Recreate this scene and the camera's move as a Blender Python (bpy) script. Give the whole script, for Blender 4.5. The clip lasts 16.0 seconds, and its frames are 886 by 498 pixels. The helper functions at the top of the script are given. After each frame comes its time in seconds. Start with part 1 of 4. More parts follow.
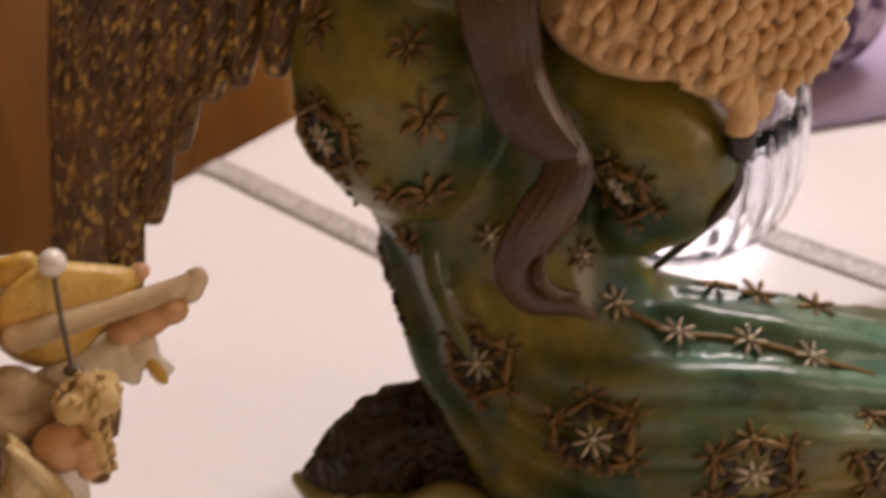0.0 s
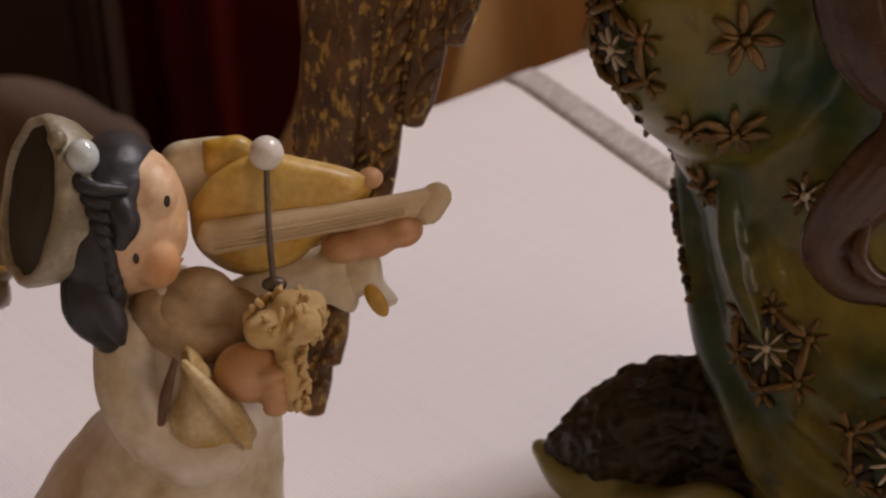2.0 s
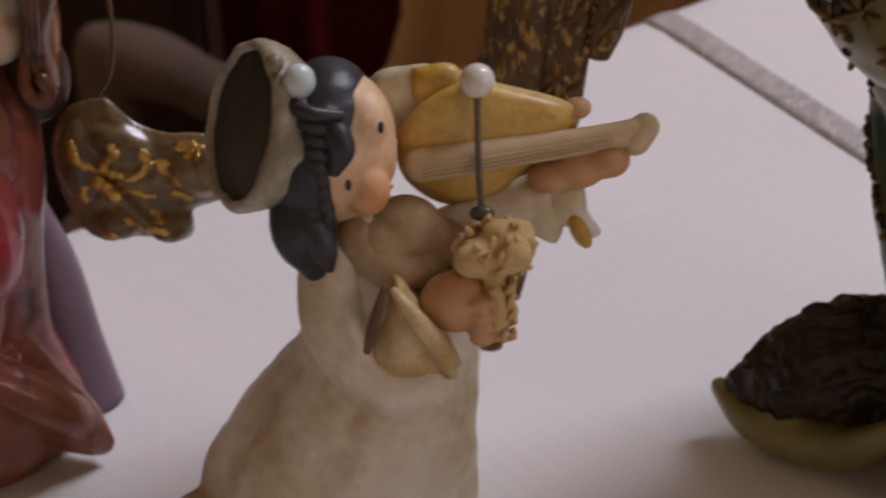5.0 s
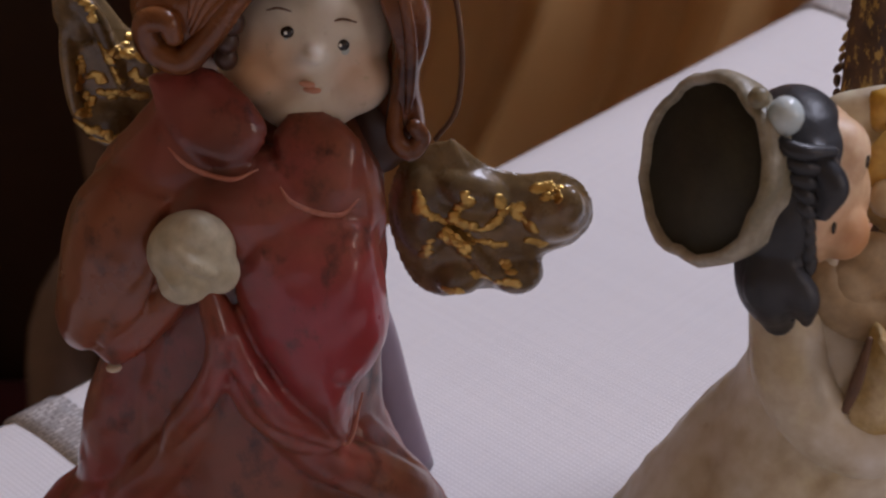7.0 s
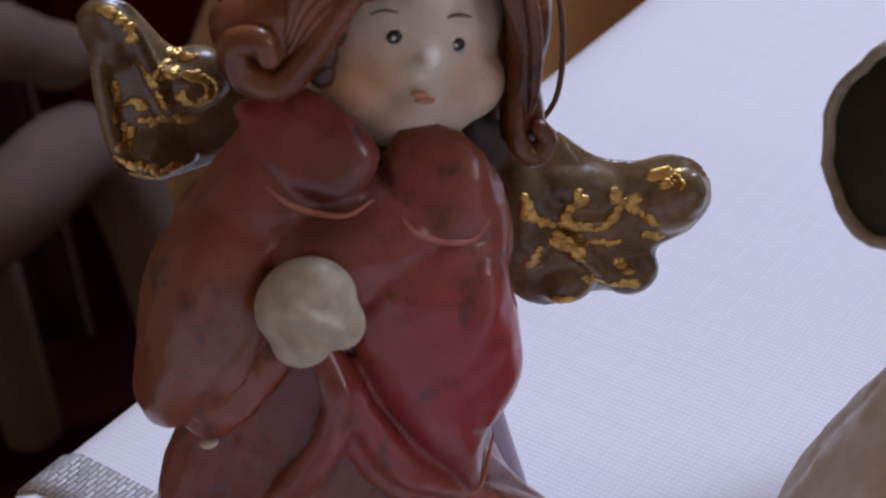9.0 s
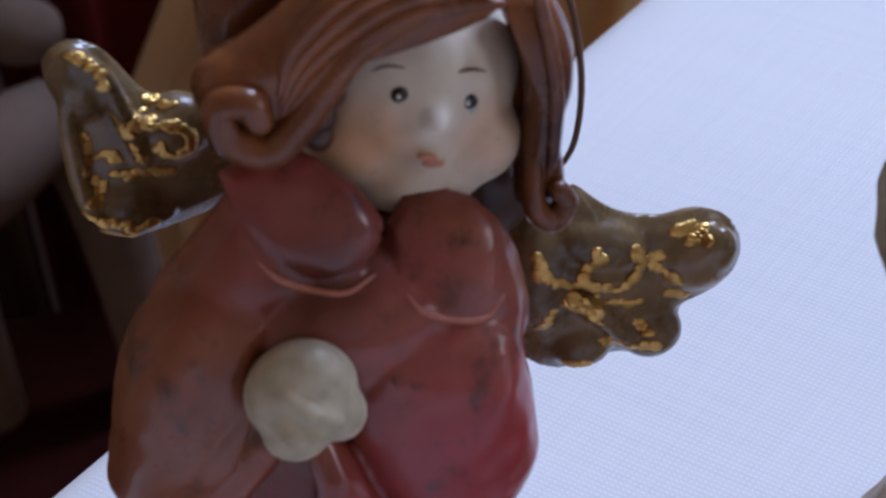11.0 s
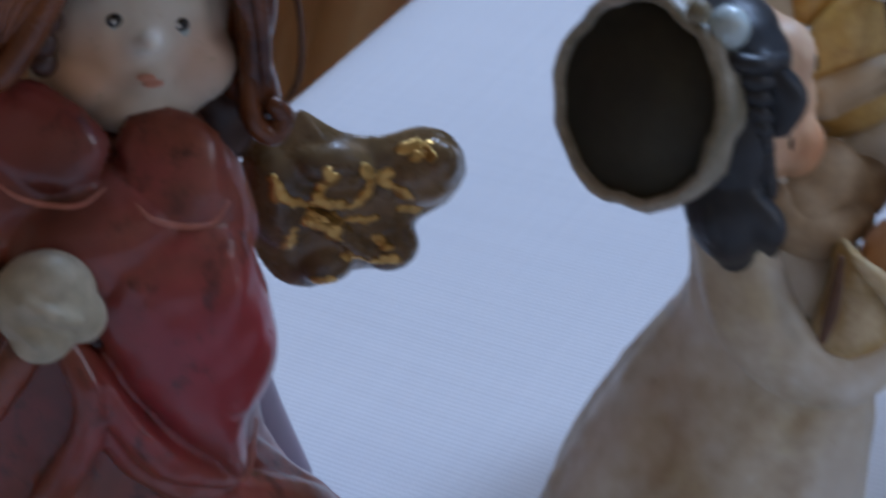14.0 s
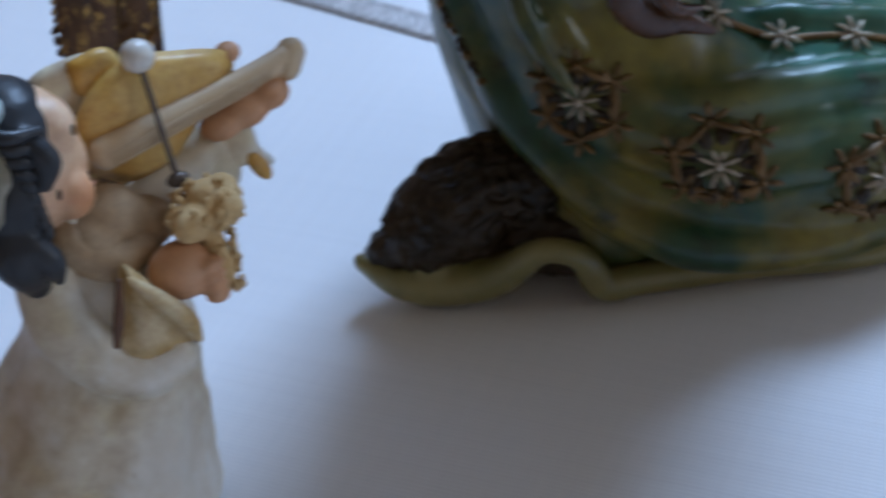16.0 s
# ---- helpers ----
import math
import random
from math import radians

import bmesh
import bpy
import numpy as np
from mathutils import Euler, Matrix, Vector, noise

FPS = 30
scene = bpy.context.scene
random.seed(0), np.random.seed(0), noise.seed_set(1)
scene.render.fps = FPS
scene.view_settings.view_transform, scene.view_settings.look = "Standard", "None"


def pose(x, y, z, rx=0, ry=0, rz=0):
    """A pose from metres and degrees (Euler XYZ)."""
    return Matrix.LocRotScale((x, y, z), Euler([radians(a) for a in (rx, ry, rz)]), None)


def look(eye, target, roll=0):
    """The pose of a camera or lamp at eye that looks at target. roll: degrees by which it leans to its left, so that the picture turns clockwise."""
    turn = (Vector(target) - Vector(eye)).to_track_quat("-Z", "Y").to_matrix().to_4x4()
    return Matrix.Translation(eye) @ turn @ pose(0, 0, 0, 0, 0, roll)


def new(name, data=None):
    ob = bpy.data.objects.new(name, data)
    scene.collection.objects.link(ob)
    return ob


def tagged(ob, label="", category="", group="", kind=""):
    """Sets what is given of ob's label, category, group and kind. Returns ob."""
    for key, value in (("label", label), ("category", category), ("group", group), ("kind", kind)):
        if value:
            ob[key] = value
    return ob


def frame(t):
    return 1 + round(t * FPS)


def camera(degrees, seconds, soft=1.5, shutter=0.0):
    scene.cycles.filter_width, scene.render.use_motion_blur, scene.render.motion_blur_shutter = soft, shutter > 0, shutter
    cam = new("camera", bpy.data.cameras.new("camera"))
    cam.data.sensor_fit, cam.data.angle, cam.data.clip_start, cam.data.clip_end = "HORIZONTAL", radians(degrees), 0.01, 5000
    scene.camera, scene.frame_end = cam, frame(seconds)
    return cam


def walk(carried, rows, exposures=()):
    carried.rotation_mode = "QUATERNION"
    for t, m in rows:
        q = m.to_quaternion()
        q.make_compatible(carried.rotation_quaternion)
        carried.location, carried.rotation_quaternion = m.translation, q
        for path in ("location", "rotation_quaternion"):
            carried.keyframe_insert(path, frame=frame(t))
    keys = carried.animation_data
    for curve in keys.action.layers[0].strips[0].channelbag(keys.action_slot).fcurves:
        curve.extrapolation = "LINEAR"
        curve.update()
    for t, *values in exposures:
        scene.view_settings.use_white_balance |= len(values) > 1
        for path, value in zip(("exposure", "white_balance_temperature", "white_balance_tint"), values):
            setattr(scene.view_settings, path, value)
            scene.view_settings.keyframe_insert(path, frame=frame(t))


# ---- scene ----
PATH = [
    (0.0, (0.0787, -0.2109, 0.1960), (0.1088, 0.0094, 0.0817), -5.17),
    (0.5, (0.0755, -0.2032, 0.1871), (0.0964, 0.0168, 0.0701), -4.20),
    (1.0, (0.0825, -0.1799, 0.1843), (0.0927, 0.0406, 0.0670), -2.38),
    (1.5, (0.0914, -0.1654, 0.1723), (0.0862, 0.0545, 0.0535), -1.86),
    (2.0, (0.0927, -0.1637, 0.1712), (0.0759, 0.0552, 0.0516), -2.57),
    (2.5, (0.0927, -0.1658, 0.1721), (0.0741, 0.0521, 0.0509), -2.30),
    (3.0, (0.0904, -0.1666, 0.1718), (0.0711, 0.0505, 0.0494), -2.27),
    (5.5, (0.0565, -0.1650, 0.1677), (0.0332, 0.0498, 0.0421), -2.76),
    (6.0, (0.0331, -0.1644, 0.1680), (0.0125, 0.0493, 0.0399), -3.54),
    (6.5, (0.0198, -0.1543, 0.1653), (0.0003, 0.0605, 0.0387), -4.12),
    (7.0, (0.0000, -0.1400, 0.1668), (-0.0020, 0.0745, 0.0384), -3.86),
    (7.5, (-0.0144, -0.1299, 0.1669), (-0.0068, 0.0815, 0.0337), -4.23),
    (8.0, (-0.0297, -0.1204, 0.1659), (-0.0151, 0.0888, 0.0298), -5.95),
    (8.5, (-0.0358, -0.1119, 0.1658), (-0.0143, 0.0949, 0.0270), -6.02),
    (9.0, (-0.0365, -0.1031, 0.1648), (-0.0102, 0.1011, 0.0230), -6.16),
    (11.5, (-0.0362, -0.0786, 0.1637), (-0.0066, 0.1201, 0.0149), -5.63),
    (12.0, (-0.0365, -0.0785, 0.1635), (-0.0068, 0.1196, 0.0140), -5.83),
    (12.5, (-0.0361, -0.0792, 0.1635), (-0.0043, 0.1184, 0.0138), -5.77),
    (13.0, (-0.0336, -0.0798, 0.1621), (-0.0003, 0.1168, 0.0113), -5.45),
    (13.5, (-0.0298, -0.0840, 0.1622), (0.0074, 0.1114, 0.0109), -5.26),
    (14.0, (-0.0250, -0.1060, 0.1597), (0.0197, 0.0993, 0.0139), -7.20),
    (14.5, (-0.0116, -0.1222, 0.1640), (0.0335, 0.0832, 0.0169), -7.79),
    (15.0, (0.0052, -0.1286, 0.1655), (0.0566, 0.0694, 0.0211), -6.89),
    (15.5, (0.0098, -0.1418, 0.1809), (0.0682, 0.0495, 0.0314), -6.40),
    (16.0, (0.0179, -0.1590, 0.1863), (0.0862, 0.0299, 0.0383), -7.38),
]
cam = camera(26.34, 16.0, soft=2.2, shutter=0.5)
cam.data.dof.use_dof, cam.data.dof.focus_distance, cam.data.dof.aperture_fstop = True, 0.225, 50.0
walk(cam, [(t, look(e, g, r)) for t, e, g, r in PATH],
     exposures=[(0.0, 0.2, 8500, 30), (1.0, -0.06, 8200, 29), (2.0, -0.28, 7900, 28), (3.0, -0.37, 7800, 30), (5.5, -0.36, 6800, 25), (7.0, -0.3, 6500, 27),
                (9.0, 0.0, 5600, 25), (12.0, 0.1, 5060, 17), (13.5, -0.26, 4880, 14), (14.5, -0.43, 4780, 11), (16.0, -0.07, 4730, 8)])

# ---- light ----
world = bpy.data.worlds.new("world")
scene.world = world
world.use_nodes = True
sky = world.node_tree.nodes.new("ShaderNodeTexSky")
sky.sky_type, sky.sun_disc = "NISHITA", False
sky.sun_elevation, sky.sun_rotation = radians(50), radians(35)
world.node_tree.links.new(sky.outputs[0], world.node_tree.nodes["Background"].inputs[0])
world.node_tree.nodes["Background"].inputs[1].default_value = 0.1


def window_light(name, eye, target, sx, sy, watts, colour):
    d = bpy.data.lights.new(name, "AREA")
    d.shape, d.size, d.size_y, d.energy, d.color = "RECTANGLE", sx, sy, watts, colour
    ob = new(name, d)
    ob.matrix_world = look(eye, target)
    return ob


window_light("window_light_far", (1.06, 0.78, 1.48), (0.10, 0.06, 0.0), 0.62, 0.62, 31.0, (0.78, 0.88, 1.0))
# unseen side window's lamp, tinted warm so it also fills shaded fronts
window_light("side_window_fill", (1.45, -0.72, 0.52), (0.0, 0.05, 0.03), 0.45, 0.6, 3.6, (1.0, 0.88, 0.72))

# ---- materials ----
MATS = {}


def material(name, colour, colour2=None, scale=200.0, rough=0.5, metal=0.0, bump=0.0, bump_scale=600.0, coat=0.0, fine=0.12,
             sharp=0.25, sss=0.0, rough_var=0.1, spots=(), fleck=None, spec=0.5):
    """Two scales of colour noise, roughness noise and bump on object coordinates (metres)."""
    if name in MATS:
        return MATS[name]
    m = bpy.data.materials.new(name)
    m.use_nodes = True
    n, l = m.node_tree.nodes, m.node_tree.links
    b = n["Principled BSDF"]
    co = n.new("ShaderNodeTexCoord").outputs["Object"]

    def tex(s, detail=4.0, rough_=0.55):
        t = n.new("ShaderNodeTexNoise")
        t.inputs["Scale"].default_value, t.inputs["Detail"].default_value, t.inputs["Roughness"].default_value = s, detail, rough_
        l.new(co, t.inputs["Vector"])
        return t.outputs["Fac"]

    ramp = n.new("ShaderNodeValToRGB")
    ramp.color_ramp.elements[0].position, ramp.color_ramp.elements[1].position = 0.5 - sharp, 0.5 + sharp
    ramp.color_ramp.elements[0].color = (*colour, 1)
    ramp.color_ramp.elements[1].color = (*(colour2 or [min(1, c * 1.25) for c in colour]), 1)
    l.new(tex(scale), ramp.inputs[0])
    mix = n.new("ShaderNodeMix")
    mix.data_type, mix.blend_type = "RGBA", "OVERLAY"
    mix.inputs["Factor"].default_value = fine
    l.new(ramp.outputs[0], mix.inputs["A"])
    l.new(tex(scale * 7, 3.0), mix.inputs["B"])
    last = mix.outputs["Result"]
    # patches of colour, a few standing in for highlights: (place on the object in metres, radius, colour, strength)
    for place, radius, tint, strength in spots:
        dist = n.new("ShaderNodeVectorMath")
        dist.operation = "DISTANCE"
        l.new(co, dist.inputs[0])
        dist.inputs[1].default_value = place
        fall = n.new("ShaderNodeMapRange")
        fall.interpolation_type = "SMOOTHSTEP"
        fall.inputs["From Min"].default_value, fall.inputs["From Max"].default_value = radius, radius * 0.15
        fall.inputs["To Max"].default_value = strength
        l.new(dist.outputs["Value"], fall.inputs["Value"])
        mx = n.new("ShaderNodeMix")
        mx.data_type = "RGBA"
        l.new(fall.outputs[0], mx.inputs["Factor"])
        l.new(last, mx.inputs["A"])
        mx.inputs["B"].default_value = (*tint, 1)
        last = mx.outputs["Result"]
    if fleck:
        tint, stretch, low, shine = fleck
        mp = n.new("ShaderNodeMapping")
        mp.inputs["Scale"].default_value = stretch
        l.new(co, mp.inputs["Vector"])
        t = n.new("ShaderNodeTexNoise")
        t.inputs["Scale"].default_value, t.inputs["Detail"].default_value, t.inputs["Roughness"].default_value = 1.0, 5.0, 0.65
        l.new(mp.outputs[0], t.inputs["Vector"])
        cut = n.new("ShaderNodeMapRange")
        cut.inputs["From Min"].default_value, cut.inputs["From Max"].default_value = low, low + (0.07 if shine else 0.16)
        l.new(t.outputs["Fac"], cut.inputs["Value"])
        mx = n.new("ShaderNodeMix")
        mx.data_type = "RGBA"
        l.new(cut.outputs[0], mx.inputs["Factor"])
        l.new(last, mx.inputs["A"])
        mx.inputs["B"].default_value = (*tint, 1)
        last = mx.outputs["Result"]
        if shine:
            l.new(cut.outputs[0], b.inputs["Metallic"])
    l.new(last, b.inputs["Base Color"])
    mr = n.new("ShaderNodeMapRange")
    mr.inputs["To Min"].default_value, mr.inputs["To Max"].default_value = max(0.02, rough - rough_var), min(1, rough + rough_var)
    l.new(tex(scale * 2.3), mr.inputs["Value"])
    l.new(mr.outputs[0], b.inputs["Roughness"])
    if not fleck:
        b.inputs["Metallic"].default_value = metal
    b.inputs["Coat Weight"].default_value = coat
    b.inputs["Specular IOR Level"].default_value = spec
    b.inputs["Coat Roughness"].default_value = 0.12
    if sss:
        b.inputs["Subsurface Weight"].default_value, b.inputs["Subsurface Scale"].default_value = sss, 0.004
    if bump:
        bp = n.new("ShaderNodeBump")
        bp.inputs["Strength"].default_value, bp.inputs["Distance"].default_value = bump, 0.0004
        l.new(tex(bump_scale, 5.0), bp.inputs["Height"])
        l.new(bp.outputs[0], b.inputs["Normal"])
    MATS[name] = m
    return m


# ---- mesh tools; all shapes in centimetres ----
CM = 0.01


def catmull(points, sub):
    p = np.array(points, float)
    q = np.vstack([2 * p[0] - p[1], p, 2 * p[-1] - p[-2]])
    out = []
    for i in range(1, len(q) - 2):
        for k in range(sub):
            t = k / sub
            a, b, c, d = q[i - 1], q[i], q[i + 1], q[i + 2]
            out.append(0.5 * (2 * b + (c - a) * t + (2 * a - 5 * b + 4 * c - d) * t * t + (3 * b - a - 3 * c + d) * t ** 3))
    out.append(p[-1])
    return np.array(out)


def grid(rows, caps=True):
    """Closed rings (list of n x 3 arrays) joined into a skin."""
    n = len(rows[0])
    V = [tuple(v) for r in rows for v in r]
    F = []
    for i in range(len(rows) - 1):
        for j in range(n):
            k = (j + 1) % n
            F.append((i * n + j, i * n + k, (i + 1) * n + k, (i + 1) * n + j))
    if caps:
        for ring, flip in ((0, True), (len(rows) - 1, False)):
            V.append(tuple(np.mean(rows[ring], axis=0)))
            for j in range(n):
                a, b = ring * n + j, ring * n + (j + 1) % n
                F.append((b, a, len(V) - 1) if flip else (a, b, len(V) - 1))
    return V, F


def ell(c, r, rot=(0, 0, 0), n=20, m=12):
    e = Euler([radians(a) for a in rot]).to_matrix()
    E3 = np.array(e)
    rows = []
    for i in range(1, m):
        ph = math.pi * i / m
        th = np.linspace(0, 2 * math.pi, n, endpoint=False)
        p = np.stack([r[0] * np.sin(ph) * np.cos(th), r[1] * np.sin(ph) * np.sin(th), np.full(n, -r[2] * np.cos(ph))], 1)
        rows.append(p @ E3.T + np.array(c))
    V, F = grid(rows)
    top, bottom = E3 @ np.array((0, 0, r[2])), E3 @ np.array((0, 0, -r[2]))
    V[-2], V[-1] = tuple(np.array(c) + bottom), tuple(np.array(c) + top)
    return V, F


def tube(path, radii, n=12, sub=6, flat=1.0, side=(0, -1, 0), ridges=0, ridge=0.0):
    """A round or flattened limb along a smooth path, with rounded ends; ridges run along it."""
    P = catmull(path, sub)
    R = catmull([(r, 0, 0) for r in radii], sub)[:, 0].clip(0.005)
    T = np.gradient(P, axis=0)
    T /= np.linalg.norm(T, axis=1)[:, None] + 1e-9
    rows = []
    th = np.linspace(0, 2 * math.pi, n, endpoint=False)
    a = np.cross(T[0], np.array(side, float))
    if np.linalg.norm(a) < 1e-3:
        a = np.cross(T[0], (1, 0.2, 0))

    def ring(c, t, r):
        nonlocal a
        a = a - t * (a @ t)
        a = a / (np.linalg.norm(a) + 1e-9)
        b = np.cross(t, a)
        k = r * (1 + ridge * np.cos(ridges * th)) if ridges else r * np.ones(n)
        return c + np.outer(np.cos(th) * k, a) + np.outer(np.sin(th) * k * flat, b)

    for f, g in ((1.0, 0.1), (0.8, 0.6), (0.4, 0.92)):
        rows.append(ring(P[0] - T[0] * R[0] * flat * f, T[0], R[0] * g))
    for p, t, r in zip(P, T, R):
        rows.append(ring(p, t, r))
    for f, g in ((0.4, 0.92), (0.8, 0.6), (1.0, 0.1)):
        rows.append(ring(P[-1] + T[-1] * R[-1] * flat * f, T[-1], R[-1] * g))
    return grid(rows)


def loft(rings, folds=0, amp=(0.0,), phase=0.0, twist=0.0, n=72, sub=6):
    """Rings (x, y, z, rx, ry) from below upwards; folds swell the skin by amp, given at even steps of height."""
    Q = catmull(rings, sub)
    A = np.interp(np.linspace(0, 1, len(Q)), np.linspace(0, 1, len(amp)), amp)
    th = np.linspace(0, 2 * math.pi, n, endpoint=False)
    rows = []
    for i, (x, y, z, rx, ry) in enumerate(Q):
        k = 1 + A[i] * (np.cos(folds * th + phase + twist * i / len(Q)) + 0.4 * np.cos((folds * 2 + 1) * th + 1.3 * phase))
        rows.append(np.stack([x + rx * k * np.cos(th), y + ry * k * np.sin(th), np.full(n, z)], 1))
    return grid(rows)


def puff(outline, thick, centre, right, up, sub=5, m=5):
    """A pillow-shaped plate with a smooth outline given in its own plane (u, v)."""
    O = np.array(outline, float)
    C = catmull(np.vstack([O, O[:1]]), sub)[:-1]
    mid = C.mean(axis=0)
    right, up = np.array(right, float), np.array(up, float)
    nrm = np.cross(right, up)
    rows = []
    for s in (-1, 1):
        for i in range(m + 1):
            r = i / m if s < 0 else 1 - i / m
            if (s < 0 and i == 0) or (s > 0 and (i == 0 or i == m)):
                continue
            uv = mid + (C - mid) * r
            h = s * thick * math.sqrt(max(0, 1 - r ** 2.2))
            rel = uv - mid
            rows.append(np.array(centre) + (mid[0], 0, mid[1]) + np.outer(rel[:, 0], right) + np.outer(rel[:, 1], up) - nrm * h)
    return grid(rows)


def joined(shapes):
    V, F = [], []
    for v, f in shapes:
        F += [tuple(i + len(V) for i in q) for q in f]
        V += list(v)
    return V, F


def fused(shapes, voxel, smooth=6):
    """Overlapping shapes melted into one skin."""
    V, F = joined(shapes)
    me = bpy.data.meshes.new("melt")
    me.from_pydata(V, [], F)
    ob = new("melt", me)
    md = ob.modifiers.new("remesh", "REMESH")
    md.mode, md.voxel_size = "VOXEL", voxel
    sm = ob.modifiers.new("smooth", "SMOOTH")
    sm.factor, sm.iterations = 0.5, smooth
    ev = ob.evaluated_get(bpy.context.evaluated_depsgraph_get())
    out = ev.to_mesh()
    V2 = [tuple(v.co) for v in out.vertices]
    F2 = [tuple(p.vertices) for p in out.polygons]
    ev.to_mesh_clear()
    bpy.data.objects.remove(ob)
    bpy.data.meshes.remove(me)
    return V2, F2


def roughen(vf, amp, freq):
    """Uneven hand-made surface: every point pushed about by smooth noise."""
    return [tuple(Vector(v) + noise.noise_vector(Vector(v) * freq) * amp + noise.noise_vector(Vector(v) * freq * 2.7) * amp * 0.4) for v in vf[0]], vf[1]


class Shape:
    """Collects skins of several materials for one mesh."""

    def __init__(self):
        self.V, self.F, self.M, self.mats = [], [], [], []

    def add(self, vf, mat):
        if mat not in self.mats:
            self.mats.append(mat)
        o = len(self.V)
        self.V += list(vf[0])
        self.F += [tuple(i + o for i in q) for q in vf[1]]
        self.M += [self.mats.index(mat)] * len(vf[1])

    def mesh(self, name, base=(0, 0, 0), smooth=True):
        me = bpy.data.meshes.new(name)
        me.from_pydata([tuple((np.array(v) - base) * CM) for v in self.V], [], self.F)
        for m in self.mats:
            me.materials.append(m)
        me.polygons.foreach_set("material_index", self.M)
        me.polygons.foreach_set("use_smooth", [smooth] * len(self.F))
        me.update()
        return me

    def thing(self, name, base, parent=None, smooth=True):
        ob = new(name, self.mesh(name, base, smooth))
        if parent:
            ob.parent = parent
            ob.location = Vector(base) * CM - parent.location
        else:
            ob.location = Vector(base) * CM
        return ob


def simple(name, vf, mat, base=(0, 0, 0), parent=None, smooth=True):
    s = Shape()
    s.add(vf, mat)
    return s.thing(name, base, parent, smooth)


def box(lo, hi, bevel=0.0):
    bm = bmesh.new()
    bmesh.ops.create_cube(bm, size=1.0)
    for v in bm.verts:
        v.co = [lo[i] + (v.co[i] + 0.5) * (hi[i] - lo[i]) for i in range(3)]
    if bevel:
        bmesh.ops.bevel(bm, geom=bm.edges[:], offset=bevel, segments=2, affect="EDGES")
    bm.verts.index_update()
    V, F = [tuple(v.co) for v in bm.verts], [tuple(v.index for v in f.verts) for f in bm.faces]
    bm.free()
    return V, F

# ---- the room ----
plaster = material("plaster", (0.66, 0.48, 0.30), (0.74, 0.56, 0.36), 6, 0.9, bump=0.3, bump_scale=150)
floorwood = material("dark_red_carpet", (0.035, 0.006, 0.006), (0.055, 0.010, 0.009), 40, 0.95, bump=0.4, bump_scale=300, spec=0.05)
white_paint = material("white_paint", (0.75, 0.73, 0.70), (0.8, 0.78, 0.75), 8, 0.6)
ceiling_paint = material("ceiling_paint", (0.50, 0.40, 0.28), (0.56, 0.46, 0.33), 8, 0.8)


def structure(name, vf, mat, smooth=False):
    return tagged(simple(name, vf, mat, smooth=smooth), kind="structure")


FZ, CZ = -75.0, 175.0
structure("floor", box((-165, -160, FZ - 5), (165, 105, FZ)), floorwood)
structure("ceiling", box((-165, -160, CZ), (165, 105, CZ + 8)), ceiling_paint)
structure("wall_west", box((-173, -168, FZ - 5), (-165, 113, CZ + 8)), plaster)
structure("wall_south", box((-165, -168, FZ - 5), (165, -160, CZ + 8)), plaster)


def wall_with_opening(name, along, lo, hi, face, thick, o_lo, o_hi, z_lo, z_hi, mat):
    """A wall in four blocks round a window's opening; along: 0 for x, 1 for y."""
    parts = []
    for a, b, z0, z1 in ((lo, o_lo, FZ - 5, CZ + 8), (o_hi, hi, FZ - 5, CZ + 8), (o_lo, o_hi, FZ - 5, z_lo), (o_lo, o_hi, z_hi, CZ + 8)):
        parts.append(box((a, face, z0), (b, face + thick, z1)) if along == 0 else box((face, a, z0), (face + thick, b, z1)))
    return structure(name, joined(parts), mat)


wall_with_opening("wall_north", 0, -165, 165, 105, 8, 10, 120, 40, 150, plaster)
wall_with_opening("wall_east", 1, -160, 105, 165, 8, -95, 25, 20, 130, plaster)


def window(name, along, face, a, b, z0, z1):
    root = tagged(new(name), "white painted window frame with clear glass", "window", kind="structure")
    mid = (a + b) / 2

    def bar(n, p, q, y0, y1, za, zb):
        vf = box((p, y0, za), (q, y1, zb), 0.4) if along == 0 else box((y0, p, za), (y1, q, zb), 0.4)
        return simple(n, vf, white_paint, parent=root, smooth=False)

    for p, q, za, zb in ((a, a + 5, z0, z1), (b - 5, b, z0, z1), (a + 5, b - 5, z0, z0 + 5), (a + 5, b - 5, z1 - 5, z1), (mid - 3, mid + 3, z0 + 5, z1 - 5)):
        bar("window_frame", p, q, face + 2, face + 6, za, zb)
    bar("window_sill", a - 3, b + 3, face - 6, face - 0.3, z0 - 3, z0 - 0.3)
    return root


window("window_1", 0, 105, 10, 120, 40, 150)
window("window_2", 1, 165, -95, 25, 20, 130)

# ---- curtains and furniture beyond the table ----
satin = material("tan_satin", (0.70, 0.54, 0.34), (0.82, 0.66, 0.44), 20, 0.42, bump=0.15, bump_scale=900, fine=0.2)
maroon = material("maroon_velvet", (0.12, 0.013, 0.014), (0.16, 0.020, 0.020), 30, 0.85, bump=0.2, bump_scale=800, spec=0.1)
leather = material("dark_leather", (0.030, 0.006, 0.005), (0.042, 0.009, 0.007), 40, 0.9, spec=0.03)
brownwood = material("dark_brown_wood", (0.03, 0.014, 0.007), (0.05, 0.024, 0.012), 15, 0.55, bump=0.1)
linen = material("beige_linen", (0.44, 0.34, 0.19), (0.54, 0.42, 0.25), 30, 0.85, bump=0.5, bump_scale=300)

